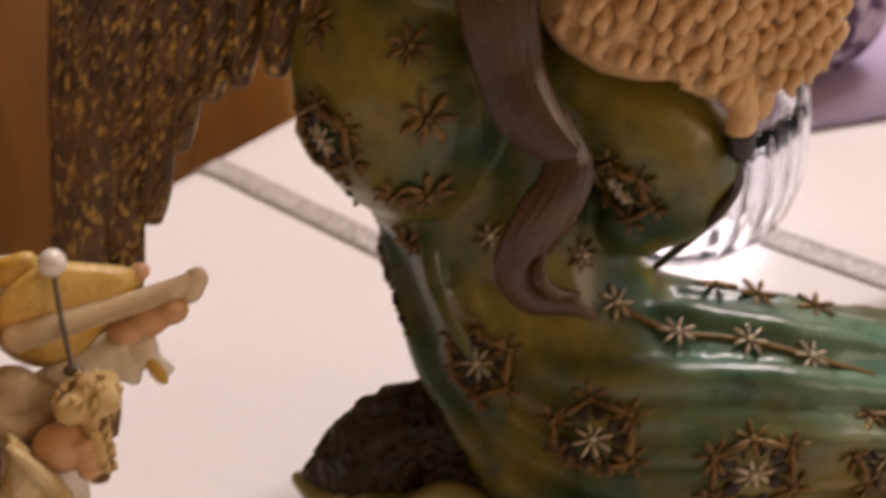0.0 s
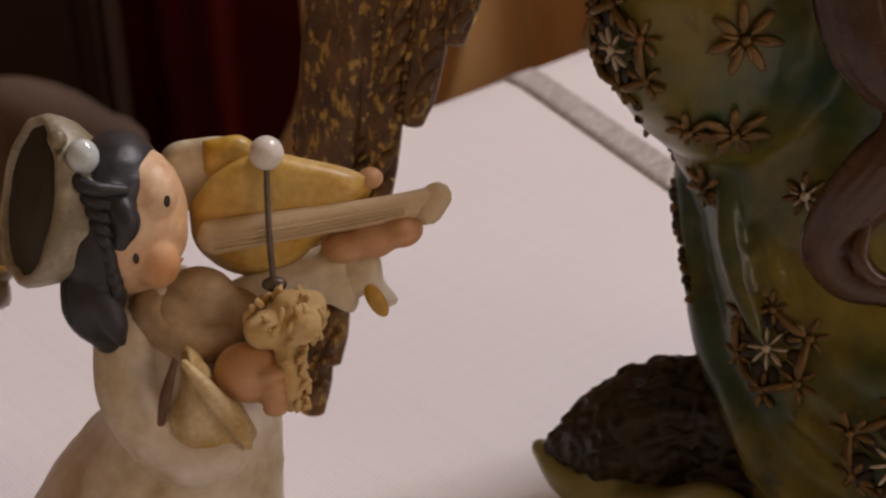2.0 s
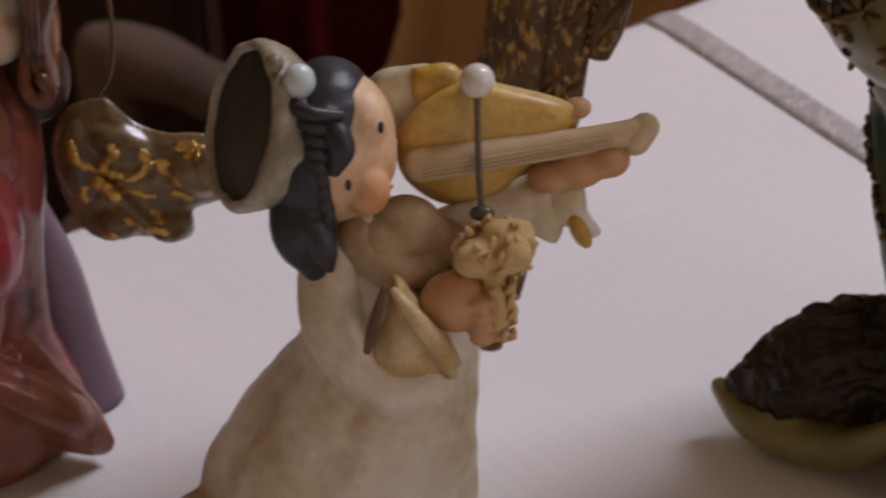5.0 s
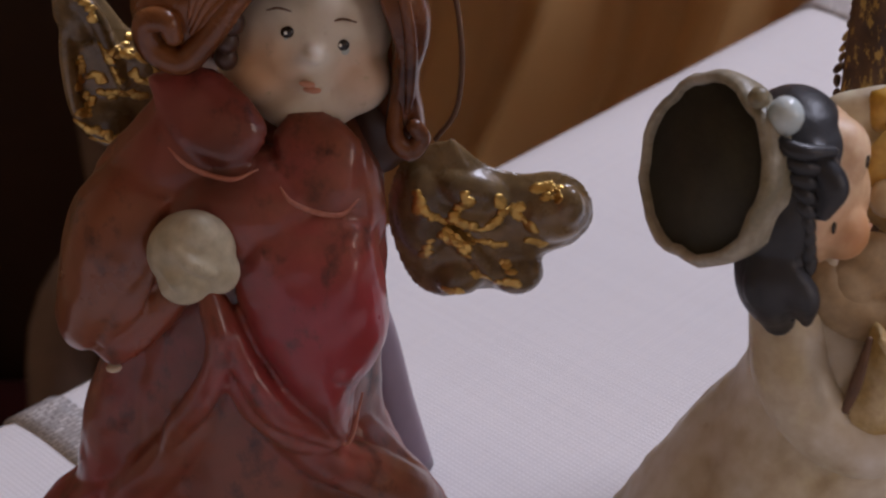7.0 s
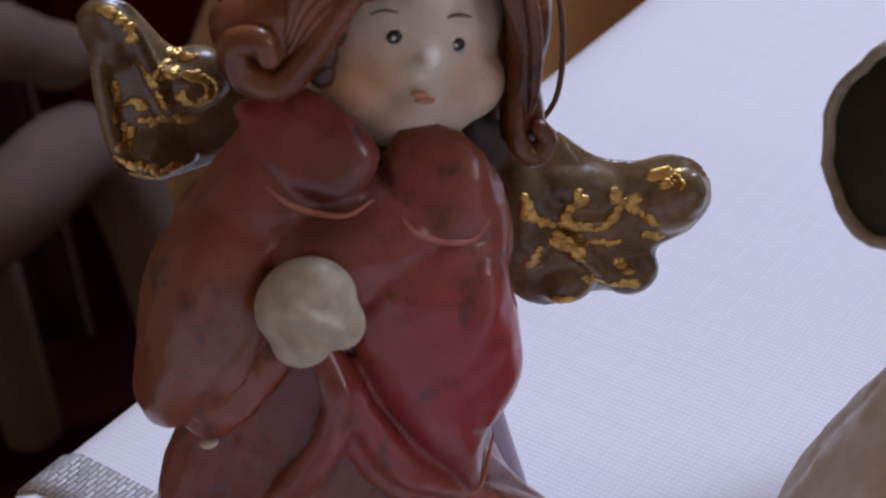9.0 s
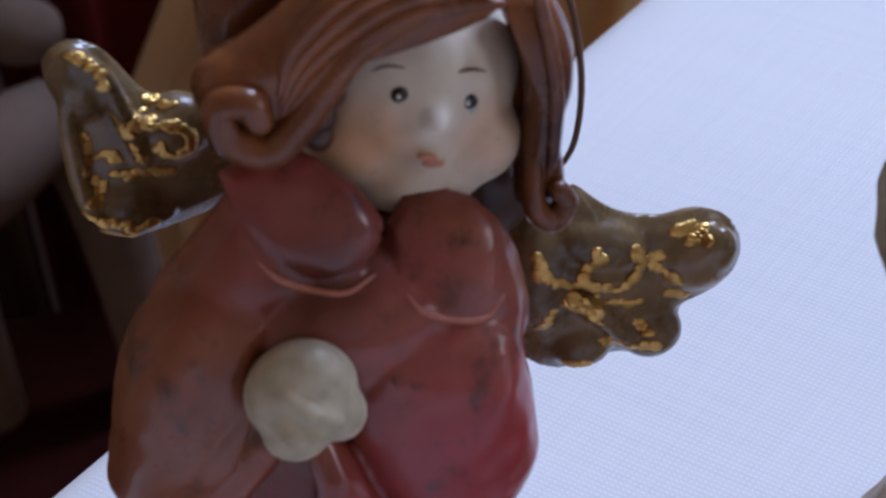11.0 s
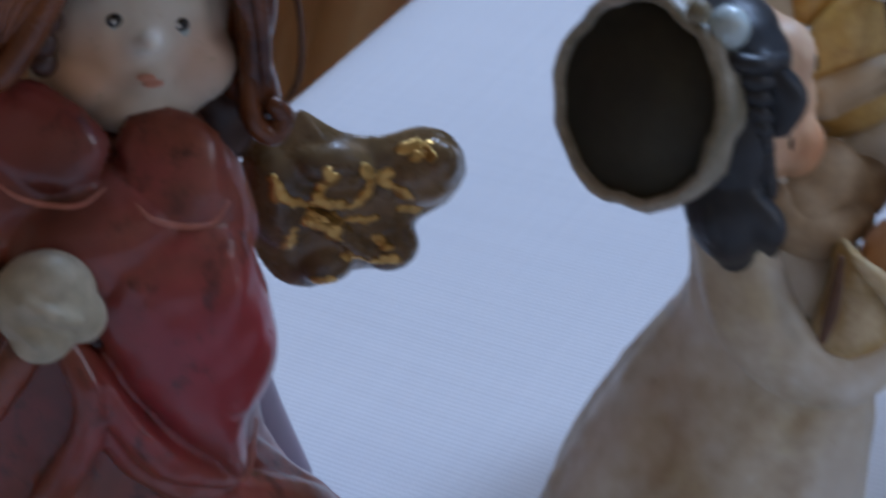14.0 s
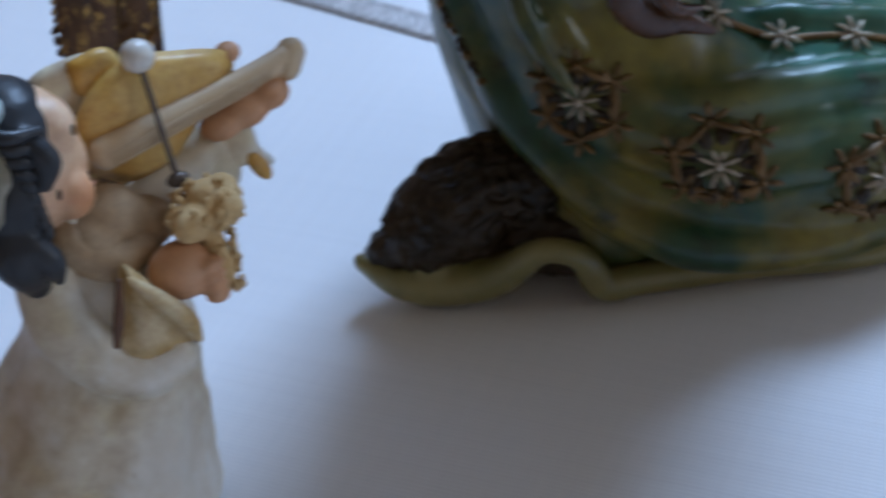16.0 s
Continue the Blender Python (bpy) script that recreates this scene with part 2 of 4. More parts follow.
# light shines through the thin satin
nt = satin.node_tree
thin = nt.nodes.new("ShaderNodeBsdfTranslucent")
thin.inputs["Color"].default_value = (0.94, 0.76, 0.50, 1)
blend = nt.nodes.new("ShaderNodeMixShader")
blend.inputs[0].default_value = 0.7
nt.links.new(nt.nodes["Principled BSDF"].outputs[0], blend.inputs[1])
nt.links.new(thin.outputs[0], blend.inputs[2])
nt.links.new(blend.outputs[0], nt.nodes["Material Output"].inputs["Surface"])


def curtain(name, x0, x1, y, z0, z1, folds, depth, mat, label, seed, flare=0.0):
    rnd = random.Random(seed)
    n = 160
    ph = [rnd.uniform(0, 6.3) for _ in range(4)]
    front, back = [], []
    for i in range(n):
        u = i / (n - 1)
        w = depth * (math.sin(folds * 6.28 * u + ph[0]) + 0.5 * math.sin(folds * 1.73 * 6.28 * u + ph[1]) + 0.25 * math.sin(folds * 3.1 * 6.28 * u + ph[2]))
        front.append((x0 + (x1 - x0) * u, y + w))
        back.append((x0 + (x1 - x0) * u, y + w + 0.4))
    ring = front + back[::-1]
    rows = []
    for k in range(43):
        z = z0 + (z1 - z0) * k / 42
        rows.append(np.array([(x - flare * max(0, min(9, -16 - z)) * (x1 - x) / (x1 - x0) + 0.3 * math.sin(z * 0.06 + ph[3]), yy + 0.4 * math.sin(z * 0.05 + x * 0.2), z) for x, yy in ring]))
    ob = simple(name, grid(rows), mat, base=((x0 + x1) / 2, y, z0))
    return tagged(ob, label, "curtain")


curtain("curtain", -2.2, 60, 58, FZ, 30, 9, 1.7, satin, "long tan satin curtain hanging in soft vertical folds", 3, 0.55)
curtain("curtain", -24, -1.0, 66, FZ, 30, 3, 1.0, maroon, "dark maroon velvet curtain hanging behind the table", 5)
curtain("curtain", -60, -23.5, 58, FZ, 30, 7, 0.5, linen, "coarse beige linen curtain beside the maroon one", 7)
# post of a dark cabinet beside the linen curtain
cabinet = tagged(new("cabinet"), "dark brown wooden cabinet standing behind the table", "cabinet")
cabinet.location = (-0.17, 0.61, FZ * CM)
simple("body", box((-22.8, 60, FZ), (-11, 63.5, 20), 0.4), brownwood, base=(-17, 61, FZ), parent=cabinet, smooth=False)
simple("door_panel", box((-21.4, 59.55, FZ + 8), (-12.4, 59.97, 12), 0.15), brownwood, base=(-17, 61, FZ), parent=cabinet, smooth=False)
# armchair on the floor
chair = tagged(new("chair"), "dark wooden armchair with greyish worn arms behind the table", "chair")
chair.location = (-0.20, 0.42, -0.75)
throwcloth = material("throw_cloth", (0.17, 0.125, 0.10), (0.25, 0.18, 0.145), 25, 0.8, spec=0.15)
for dx, dy in ((-17, -16), (17, -16), (-17, 16), (17, 16)):
    simple("leg", tube([(-20 + dx, 42 + dy, FZ + 1.6), (-20 + dx, 42 + dy, FZ + 40)], [1.6, 2.0]), brownwood, base=(-20 + dx, 42 + dy, FZ), parent=chair)
simple("seat", box((-38, 26, FZ + 40), (-2, 58, FZ + 44), 1.5), leather, base=(-20, 42, FZ + 40), parent=chair)
for o in (0, 26):
    simple("arm", tube([(-15.5 - o, 44, FZ + 43), (-15 - o, 46, FZ + 53), (-10.8 - o, 47, FZ + 57), (-7.5 - o, 49, FZ + 56.5), (-6.5 - o, 50, FZ + 43)], [1.2, 1.4, 1.7, 1.5, 1.1], 14), throwcloth, base=(-10, 47, FZ + 40), parent=chair)
simple("backrest", fused([ell((-11.0, 50, -13.2), (3.2, 1.2, 1.5), (0, 22, 0)), ell((-8.6, 50, -14.4), (1.5, 1.1, 1.3)), tube([(-13, 50.5, FZ + 44), (-13, 50.5, -13)], [1.2, 1.2], 12)], 0.35, 5), throwcloth, base=(-12, 50, FZ + 44), parent=chair)

# ---- table and cloth ----
EDGE = Vector((-6.85, 9.83, 0))
ANG = math.atan2(0.674, 0.739)
FRAME = Matrix.Translation(EDGE * CM) @ Matrix.Rotation(ANG, 4, "Z") @ Matrix.Translation((0, -0.0028, 0))   # local x along the far edge, local -y towards the room

tablewood = material("table_wood", (0.12, 0.06, 0.03), (0.18, 0.10, 0.05), 12, 0.4)
table = tagged(new("table"), "wooden dining table under a white cloth", "table")
table.matrix_world = FRAME @ Matrix.Translation((0, 0, FZ * CM))


def local_part(name, vf, mat, parent, smooth=False):
    s = Shape()
    s.add(vf, mat)
    ob = new(name, s.mesh(name, (0, 0, 0), smooth))
    ob.parent = parent
    return ob


local_part("tabletop", box((-44, -89, 71.6), (66, -1.0, 74.6), 0.4), tablewood, table)
for x, y in ((-40, -85), (62, -85), (-40, -5), (62, -5)):
    local_part("leg", box((x - 3, y - 3, 0), (x + 3, y + 3, 71.6), 0.4), tablewood, table)


def cloth_material():
    m = bpy.data.materials.new("white_linen")
    m.use_nodes = True
    n, l = m.node_tree.nodes, m.node_tree.links
    b = n["Principled BSDF"]
    co = n.new("ShaderNodeTexCoord").outputs["Object"]
    b.inputs["Roughness"].default_value = 0.85
    b.inputs["Sheen Weight"].default_value = 0.15
    heights = []
    for axis in ("X", "Y"):
        w = n.new("ShaderNodeTexWave")
        w.wave_type, w.bands_direction, w.wave_profile = "BANDS", axis, "SIN"
        w.inputs["Scale"].default_value = 0.314 / 0.0008
        w.inputs["Distortion"].default_value, w.inputs["Detail"].default_value, w.inputs["Detail Scale"].default_value = 0.9, 2.0, 0.4
        l.new(co, w.inputs["Vector"])
        heights.append(w.outputs["Fac"])
    mul = n.new("ShaderNodeMath")
    mul.operation = "MULTIPLY"
    l.new(heights[0], mul.inputs[0])
    l.new(heights[1], mul.inputs[1])
    # slubs: long thin noise along each thread direction
    slubs = []
    for sc in ((900, 12, 1), (12, 900, 1)):
        mp = n.new("ShaderNodeMapping")
        mp.inputs["Scale"].default_value = sc
        l.new(co, mp.inputs["Vector"])
        t = n.new("ShaderNodeTexNoise")
        t.inputs["Scale"].default_value, t.inputs["Detail"].default_value = 1.0, 3.0
        l.new(mp.outputs[0], t.inputs["Vector"])
        slubs.append(t.outputs["Fac"])
    add = n.new("ShaderNodeMath")
    add.operation = "ADD"
    l.new(slubs[0], add.inputs[0])
    l.new(slubs[1], add.inputs[1])
    comb = n.new("ShaderNodeMath")
    comb.operation = "MULTIPLY_ADD"
    comb.inputs[1].default_value = 1.0
    l.new(mul.outputs[0], comb.inputs[0])
    soft = n.new("ShaderNodeMath")
    soft.operation = "MULTIPLY"
    soft.inputs[1].default_value = 0.75
    l.new(add.outputs[0], soft.inputs[0])
    l.new(soft.outputs[0], comb.inputs[2])
    ramp = n.new("ShaderNodeValToRGB")
    ramp.color_ramp.elements[0].position, ramp.color_ramp.elements[1].position = 0.1, 0.9
    ramp.color_ramp.elements[0].color, ramp.color_ramp.elements[1].color = (0.69, 0.675, 0.68, 1), (0.785, 0.77, 0.77, 1)
    mr = n.new("ShaderNodeMapRange")
    mr.inputs["From Min"].default_value, mr.inputs["From Max"].default_value = 0.2, 1.4
    l.new(comb.outputs[0], mr.inputs["Value"])
    l.new(mr.outputs[0], ramp.inputs[0])
    l.new(ramp.outputs[0], b.inputs["Base Color"])
    bp = n.new("ShaderNodeBump")
    bp.inputs["Strength"].default_value, bp.inputs["Distance"].default_value = 0.2, 0.0002
    l.new(comb.outputs[0], bp.inputs["Height"])
    l.new(bp.outputs[0], b.inputs["Normal"])
    return m


def band_material():
    m = bpy.data.materials.new("silver_band")
    m.use_nodes = True
    n, l = m.node_tree.nodes, m.node_tree.links
    b = n["Principled BSDF"]
    co = n.new("ShaderNodeTexCoord").outputs["Object"]
    br = n.new("ShaderNodeTexBrick")
    br.inputs["Scale"].default_value = 1.0
    br.inputs["Brick Width"].default_value, br.inputs["Row Height"].default_value = 0.0022, 0.0009
    br.inputs["Mortar Size"].default_value, br.inputs["Mortar Smooth"].default_value = 0.00022, 0.5
    br.inputs["Color1"].default_value, br.inputs["Color2"].default_value = (0.82, 0.80, 0.78, 1), (0.46, 0.45, 0.44, 1)
    br.inputs["Mortar"].default_value = (0.36, 0.34, 0.33, 1)
    l.new(co, br.inputs["Vector"])
    l.new(br.outputs["Color"], b.inputs["Base Color"])
    b.inputs["Metallic"].default_value, b.inputs["Roughness"].default_value = 0.45, 0.45
    bp = n.new("ShaderNodeBump")
    bp.invert = True
    bp.inputs["Strength"].default_value, bp.inputs["Distance"].default_value = 0.6, 0.0003
    l.new(br.outputs["Fac"], bp.inputs["Height"])
    l.new(bp.outputs[0], b.inputs["Normal"])
    return m


def cloth_z(x, y):
    """Slight unevenness of the laid cloth, level round the figures."""
    return 0.03 * math.sin(x * 0.21 + 1.0) * math.sin(y * 0.17) - 0.03


def cloth_sheet():
    xs = np.arange(-46, 68.1, 1.0)
    prof = [(1.15, -24.0), (1.1, -16.0), (1.05, -8.0), (1.0, -2.0), (0.85, -0.8), (0.55, -0.3), (0.15, -0.08)]
    ys = [-0.5 - k for k in range(0, 90)]
    V, F = [], []
    lines = [(a, b, True) for a, b in prof] + [(y, 0.0, False) for y in ys] + [(-91.0, -0.6, True), (-91.3, -8, True), (-91.4, -20, True)]
    for y, z, hang in lines:
        for x in xs:
            wob = (0.12 + 0.3 * min(1, -z / 20)) * math.sin(x * 0.55) if hang and z < -1 else 0.0
            V.append((x, y + wob, z + (0 if hang else cloth_z(x, y))))
    n = len(xs)
    for i in range(len(lines) - 1):
        for j in range(n - 1):
            F.append((i * n + j, (i + 1) * n + j, (i + 1) * n + j + 1, i * n + j + 1))
    return V, F


cloth_mat, band_mat = cloth_material(), band_material()
cloth = new("tablecloth")
cloth.matrix_world = FRAME
tagged(cloth, "white woven linen tablecloth with silver-grey woven bands", "tablecloth")
sheet = local_part("sheet", cloth_sheet(), cloth_mat, cloth, True)
sol = sheet.modifiers.new("thickness", "SOLIDIFY")
sol.thickness, sol.offset = 0.0006, -1.0


def band(x0, x1, y0, y1, slant=0.0):
    V, F = [], []
    N = int((y0 - y1) / 0.5)
    over = [(1.1, -2.0), (0.92, -0.8), (0.58, -0.27), (0.16, -0.05)] if y0 >= 0 else []
    line = over + [(y0 - 0.5 - (y0 - 0.5 - y1) * k / N, None) for k in range(N + 1)]
    xs = np.linspace(x0, x1, 4)
    for y, z in line:
        for x in xs:
            V.append((x + slant * min(0, y), y, (cloth_z(x, y) if z is None else z) + 0.025))
    for i in range(len(line) - 1):
        for j in range(3):
            F.append((i * 4 + j, (i + 1) * 4 + j, (i + 1) * 4 + j + 1, i * 4 + j + 1))
    ob = local_part("woven_band", (V, F), band_mat, cloth, True)
    s = ob.modifiers.new("thickness", "SOLIDIFY")
    s.thickness, s.offset = 0.0004, -1.0
    ob["label"] = "silver-grey woven band"
    return ob


band(-0.15, 0.68, 0, -80, 0.03)
band(19.75, 20.6, 0, -80, 0.22)
band(25.3, 26.2, -9, -80, 0.17)

# ---- red angel figurine ----
from mathutils.bvhtree import BVHTree
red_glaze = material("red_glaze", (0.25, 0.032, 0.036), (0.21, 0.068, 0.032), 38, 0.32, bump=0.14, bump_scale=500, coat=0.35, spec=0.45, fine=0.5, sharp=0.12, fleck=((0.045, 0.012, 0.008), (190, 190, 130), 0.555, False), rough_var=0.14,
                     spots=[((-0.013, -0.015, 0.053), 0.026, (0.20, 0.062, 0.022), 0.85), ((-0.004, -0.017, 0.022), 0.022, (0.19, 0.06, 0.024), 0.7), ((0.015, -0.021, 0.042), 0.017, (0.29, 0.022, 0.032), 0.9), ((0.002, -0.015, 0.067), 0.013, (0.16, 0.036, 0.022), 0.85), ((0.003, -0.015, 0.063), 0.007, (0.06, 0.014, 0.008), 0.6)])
# spots: blush on both cheeks, a nose highlight painted in, a brown patch
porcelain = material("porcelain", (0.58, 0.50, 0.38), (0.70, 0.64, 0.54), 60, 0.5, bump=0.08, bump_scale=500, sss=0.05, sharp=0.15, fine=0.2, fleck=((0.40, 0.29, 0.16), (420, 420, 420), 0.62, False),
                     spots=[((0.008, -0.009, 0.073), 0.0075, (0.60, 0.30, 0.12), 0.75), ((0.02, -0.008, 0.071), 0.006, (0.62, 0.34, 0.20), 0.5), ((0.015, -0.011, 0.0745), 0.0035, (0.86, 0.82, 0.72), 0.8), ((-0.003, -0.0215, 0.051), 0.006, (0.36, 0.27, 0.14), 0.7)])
brown_hair = material("brown_glaze", (0.055, 0.016, 0.008), (0.25, 0.085, 0.024), 80, 0.25, bump=0.1, coat=0.25, spec=0.35, sharp=0.16, fine=0.3)
wing_brown = material("wing_brown", (0.12, 0.075, 0.030), (0.26, 0.17, 0.075), 130, 0.28, bump=0.25, coat=0.3, sharp=0.13, fine=0.3)
gold = material("gold_leaf", (0.55, 0.34, 0.09), (0.80, 0.54, 0.18), 200, 0.36, metal=1.0, bump=0.5, bump_scale=700)
pearl_dot = material("white_dot", (0.8, 0.78, 0.72), None, 300, 0.3)
hair_dark = material("dark_brown_glaze", (0.04, 0.015, 0.01), (0.07, 0.03, 0.015), 100, 0.4)
iris = material("pale_iris", (0.34, 0.40, 0.38), (0.45, 0.50, 0.47), 300, 0.4)
ivory = material("worn_ivory", (0.36, 0.31, 0.20), (0.56, 0.51, 0.38), 70, 0.5, bump=0.15, bump_scale=400, sharp=0.2, fine=0.4, fleck=((0.16, 0.11, 0.06), (300, 300, 300), 0.63, False))
shaded_mauve = material("shaded_coat_glaze", (0.13, 0.07, 0.10), (0.17, 0.10, 0.14), 60, 0.35, coat=0.3)
black_paint = material("black_paint", (0.012, 0.010, 0.008), (0.02, 0.016, 0.012), 300, 0.25)
blush = material("blush", (0.50, 0.22, 0.14), (0.60, 0.30, 0.20), 200, 0.6)
cord_mat = material("brown_cord", (0.10, 0.05, 0.025), (0.16, 0.08, 0.04), 800, 0.6)

A = Shape()
X1, Z1, TILT = (1, 0, 0), (0, 0, 1), (0, 0.12, 0.99)
core = [loft([(-3.05, 7.0, 0.0, 1.95, 1.98), (-3.05, 6.95, 0.25, 2.1, 2.05), (-3.0, 6.9, 0.9, 2.05, 1.9), (-2.95, 6.8, 2.0, 1.75, 1.55),
              (-2.75, 6.75, 3.2, 1.65, 1.4), (-2.45, 6.75, 4.4, 1.55, 1.3), (-2.25, 6.85, 5.6, 1.35, 1.15), (-2.0, 6.95, 6.4, 0.85, 0.8)], 5, (0.02, 0.05, 0.03, 0.0, 0.0), 0.6),
        puff([(-4.2, 3.3), (-3.2, 3.3), (-3.5, 2.2), (-4.3, 0.95), (-5.3, 0.4), (-5.95, 0.6), (-5.85, 0.95), (-4.75, 1.9)], 0.5, (0, 6.25, 0), X1, Z1),
        puff([(-2.7, 3.1), (-1.7, 2.6), (-1.0, 1.7), (-0.3, 0.55), (-0.4, 0.12), (-0.95, 0.15), (-1.9, 0.9), (-2.7, 1.9)], 0.5, (0, 6.25, 0), X1, Z1),
        tube([(-2.87, 5.6, 3.42), (-2.49, 5.5, 2.72), (-1.93, 5.5, 2.1), (-1.0, 5.85, 1.2), (-0.5, 6.3, 0.4)], [0.14, 0.24, 0.34, 0.36, 0.2], 14),
        tube([(-2.95, 5.6, 3.7), (-3.22, 5.55, 2.95), (-3.9, 5.65, 2.05), (-4.7, 5.95, 1.2), (-5.4, 6.2, 0.78)], [0.14, 0.26, 0.34, 0.32, 0.16], 14)]
for p in ([(-1.2, 5.08, 3.9), (-1.5, 4.86, 3.75), (-2.1, 4.95, 3.7)], [(-1.2, 5.1, 4.68), (-1.35, 4.95, 4.6), (-1.75, 4.82, 4.55)], [(-3.5, 5.15, 5.5), (-3.9, 5.08, 4.8), (-4.35, 5.2, 4.15)]):
    core.append(tube(p, [0.05, 0.16, 0.05], 12, 8, flat=0.6))
# wide hanging sleeves
right_sleeve = [(-2.5, 5.9), (-1.72, 5.85), (-1.05, 5.6), (-0.92, 4.91), (-0.88, 4.16), (-1.08, 3.51), (-1.37, 3.1), (-1.55, 2.33), (-1.8, 2.55), (-2.37, 3.42), (-2.64, 4.2), (-2.75, 5.1)]
left_sleeve = [(-3.2, 6.2), (-3.8, 6.4), (-4.27, 6.18), (-4.62, 5.72), (-4.86, 4.92), (-5.0, 4.12), (-4.72, 3.8), (-4.21, 4.15), (-3.6, 4.7), (-3.2, 5.35)]
cuff = [(-4.63, 3.92), (-4.37, 3.68), (-3.92, 3.86), (-3.45, 4.3), (-3.1, 4.8), (-3.5, 5.0), (-4.13, 4.48)]
core += [puff(right_sleeve, 0.78, (0, 5.5, 0), X1, Z1, 6, 12), puff(left_sleeve, 0.72, (0, 5.72, 0), X1, Z1, 6, 12), puff(cuff, 0.4, (0, 5.5, 0), X1, Z1)]
# drapery that falls from the clasped place
for p, r in (([(-3.0, 5.2, 4.75), (-2.92, 5.0, 4.13), (-3.2, 5.15, 3.4), (-3.66, 5.4, 2.7), (-4.0, 5.5, 1.9)], [0.16, 0.2, 0.2, 0.2, 0.08]),
             ([(-2.9, 5.2, 4.6), (-2.6, 4.98, 3.7), (-2.22, 5.0, 3.05), (-1.72, 5.25, 2.42)], [0.15, 0.2, 0.2, 0.1]),
             ([(-2.95, 5.3, 4.2), (-2.78, 5.15, 3.5), (-2.3, 5.15, 2.7), (-1.75, 5.4, 2.15)], [0.12, 0.18, 0.2, 0.1])):
    core.append(tube(p, r, 12, 6))
# cape that runs smoothly from the neck over both arms
core.append(puff([(-3.42, 7.05), (-3.84, 6.65), (-4.28, 6.15), (-4.3, 5.7), (-3.7, 5.42), (-2.94, 5.45), (-2.4, 5.7), (-2.2, 6.4), (-2.7, 6.9)], 0.56, (0, 5.95, 0), X1, TILT))
core.append(puff([(-2.6, 6.4), (-1.5, 6.4), (-0.98, 6.2), (-0.82, 5.4), (-1.1, 4.9), (-2.0, 4.9), (-2.7, 5.4)], 0.5, (0, 5.72, 0), X1, TILT))
core.append(ell((-2.5, 5.75, 5.6), (1.2, 0.75, 0.8)))
core.append(tube([(-4.1, 6.3, 3.9), (-4.25, 6.3, 3.2), (-4.5, 6.3, 2.4), (-4.75, 6.3, 1.5), (-5.1, 6.3, 0.9)], [0.3, 0.42, 0.52, 0.5, 0.3], 16))
# scalloped collar
core.append(puff([(-3.5, 7.4), (-3.42, 7.0), (-3.2, 6.6), (-2.9, 6.36), (-2.55, 6.26), (-2.26, 6.38), (-2.1, 6.75), (-2.5, 7.3), (-3.0, 7.5)], 0.2, (0, 5.69, 0), X1, (0, 0.5, 0.87)))
core.append(puff([(-2.12, 6.6), (-2.06, 6.15), (-1.92, 5.92), (-1.65, 5.76), (-1.32, 5.7), (-1.1, 5.9), (-1.04, 6.4), (-1.4, 6.8), (-1.86, 6.85)], 0.2, (0, 5.6, 0), X1, (0, 0.5, 0.87)))
garment = roughen(fused(core, 0.045, 2), 0.035, 1.5)
garment_tree = BVHTree.FromPolygons([Vector(v) for v in garment[0]], garment[1])
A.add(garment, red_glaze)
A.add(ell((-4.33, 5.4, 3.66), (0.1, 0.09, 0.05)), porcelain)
# paler edge tubes: worn glaze plus a rim highlight held in the colour
worn = material("worn_lit_rim", (0.36, 0.11, 0.075), (0.46, 0.19, 0.12), 200, 0.35, fine=0.3)
VIEW = Vector((0.1, 0.86, -0.5)).normalized()
for pts in ([(-3.3, 6.72), (-3.13, 6.5), (-2.87, 6.33), (-2.55, 6.24), (-2.28, 6.36)], [(-2.02, 6.1), (-1.9, 5.9), (-1.64, 5.74), (-1.33, 5.68), (-1.13, 5.88)]):
    line = catmull([(x, 5.3, z) for x, z in pts], 4)
    on = [garment_tree.ray_cast(Vector(p) - VIEW * 6, VIEW)[0] for p in line]
    A.add(tube([tuple(p) for p in on if p], [0.012 + 0.028 * math.sin(math.pi * k / (len(on) - 1)) for k, p in enumerate(on) if p], 8, 2, flat=0.6), worn)
for y, pts in ((5.62, [(-4.42, 5.7), (-4.7, 4.9), (-4.92, 4.15), (-4.72, 3.84), (-4.25, 4.12)]), (5.32, [(-1.3, 3.1), (-1.53, 2.36), (-1.8, 2.58), (-2.3, 3.3)])):
    A.add(tube([(x, y, z) for x, z in pts], [0.015, 0.03, 0.035, 0.03, 0.015][:len(pts)], 8, 5), worn)
# back of the coat, its purple-grey shading put into the colour
A.add(loft([(-1.85, 7.9, 0.0, 1.25, 0.9), (-1.85, 7.85, 1.2, 1.05, 0.85), (-1.9, 7.8, 2.6, 0.9, 0.8), (-2.1, 7.5, 4.2, 0.7, 0.6)], 3, (0.03, 0.03, 0.02)), shaded_mauve)
A.add(fused([ell((-3.1, 4.98, 5.5), (0.53, 0.42, 0.55), (15, 0, 8)), ell((-2.98, 4.8, 5.85), (0.24, 0.22, 0.24)), ell((-3.2, 4.8, 5.2), (0.32, 0.26, 0.28)), ell((-2.8, 4.85, 5.3), (0.26, 0.24, 0.3)), tube([(-3.25, 4.62, 5.78), (-3.05, 4.52, 5.6), (-2.85, 4.58, 5.42)], [0.08, 0.1, 0.08], 8), tube([(-3.4, 4.68, 5.5), (-3.25, 4.55, 5.35), (-3.1, 4.58, 5.22)], [0.08, 0.1, 0.08], 8)], 0.045, 2), ivory)
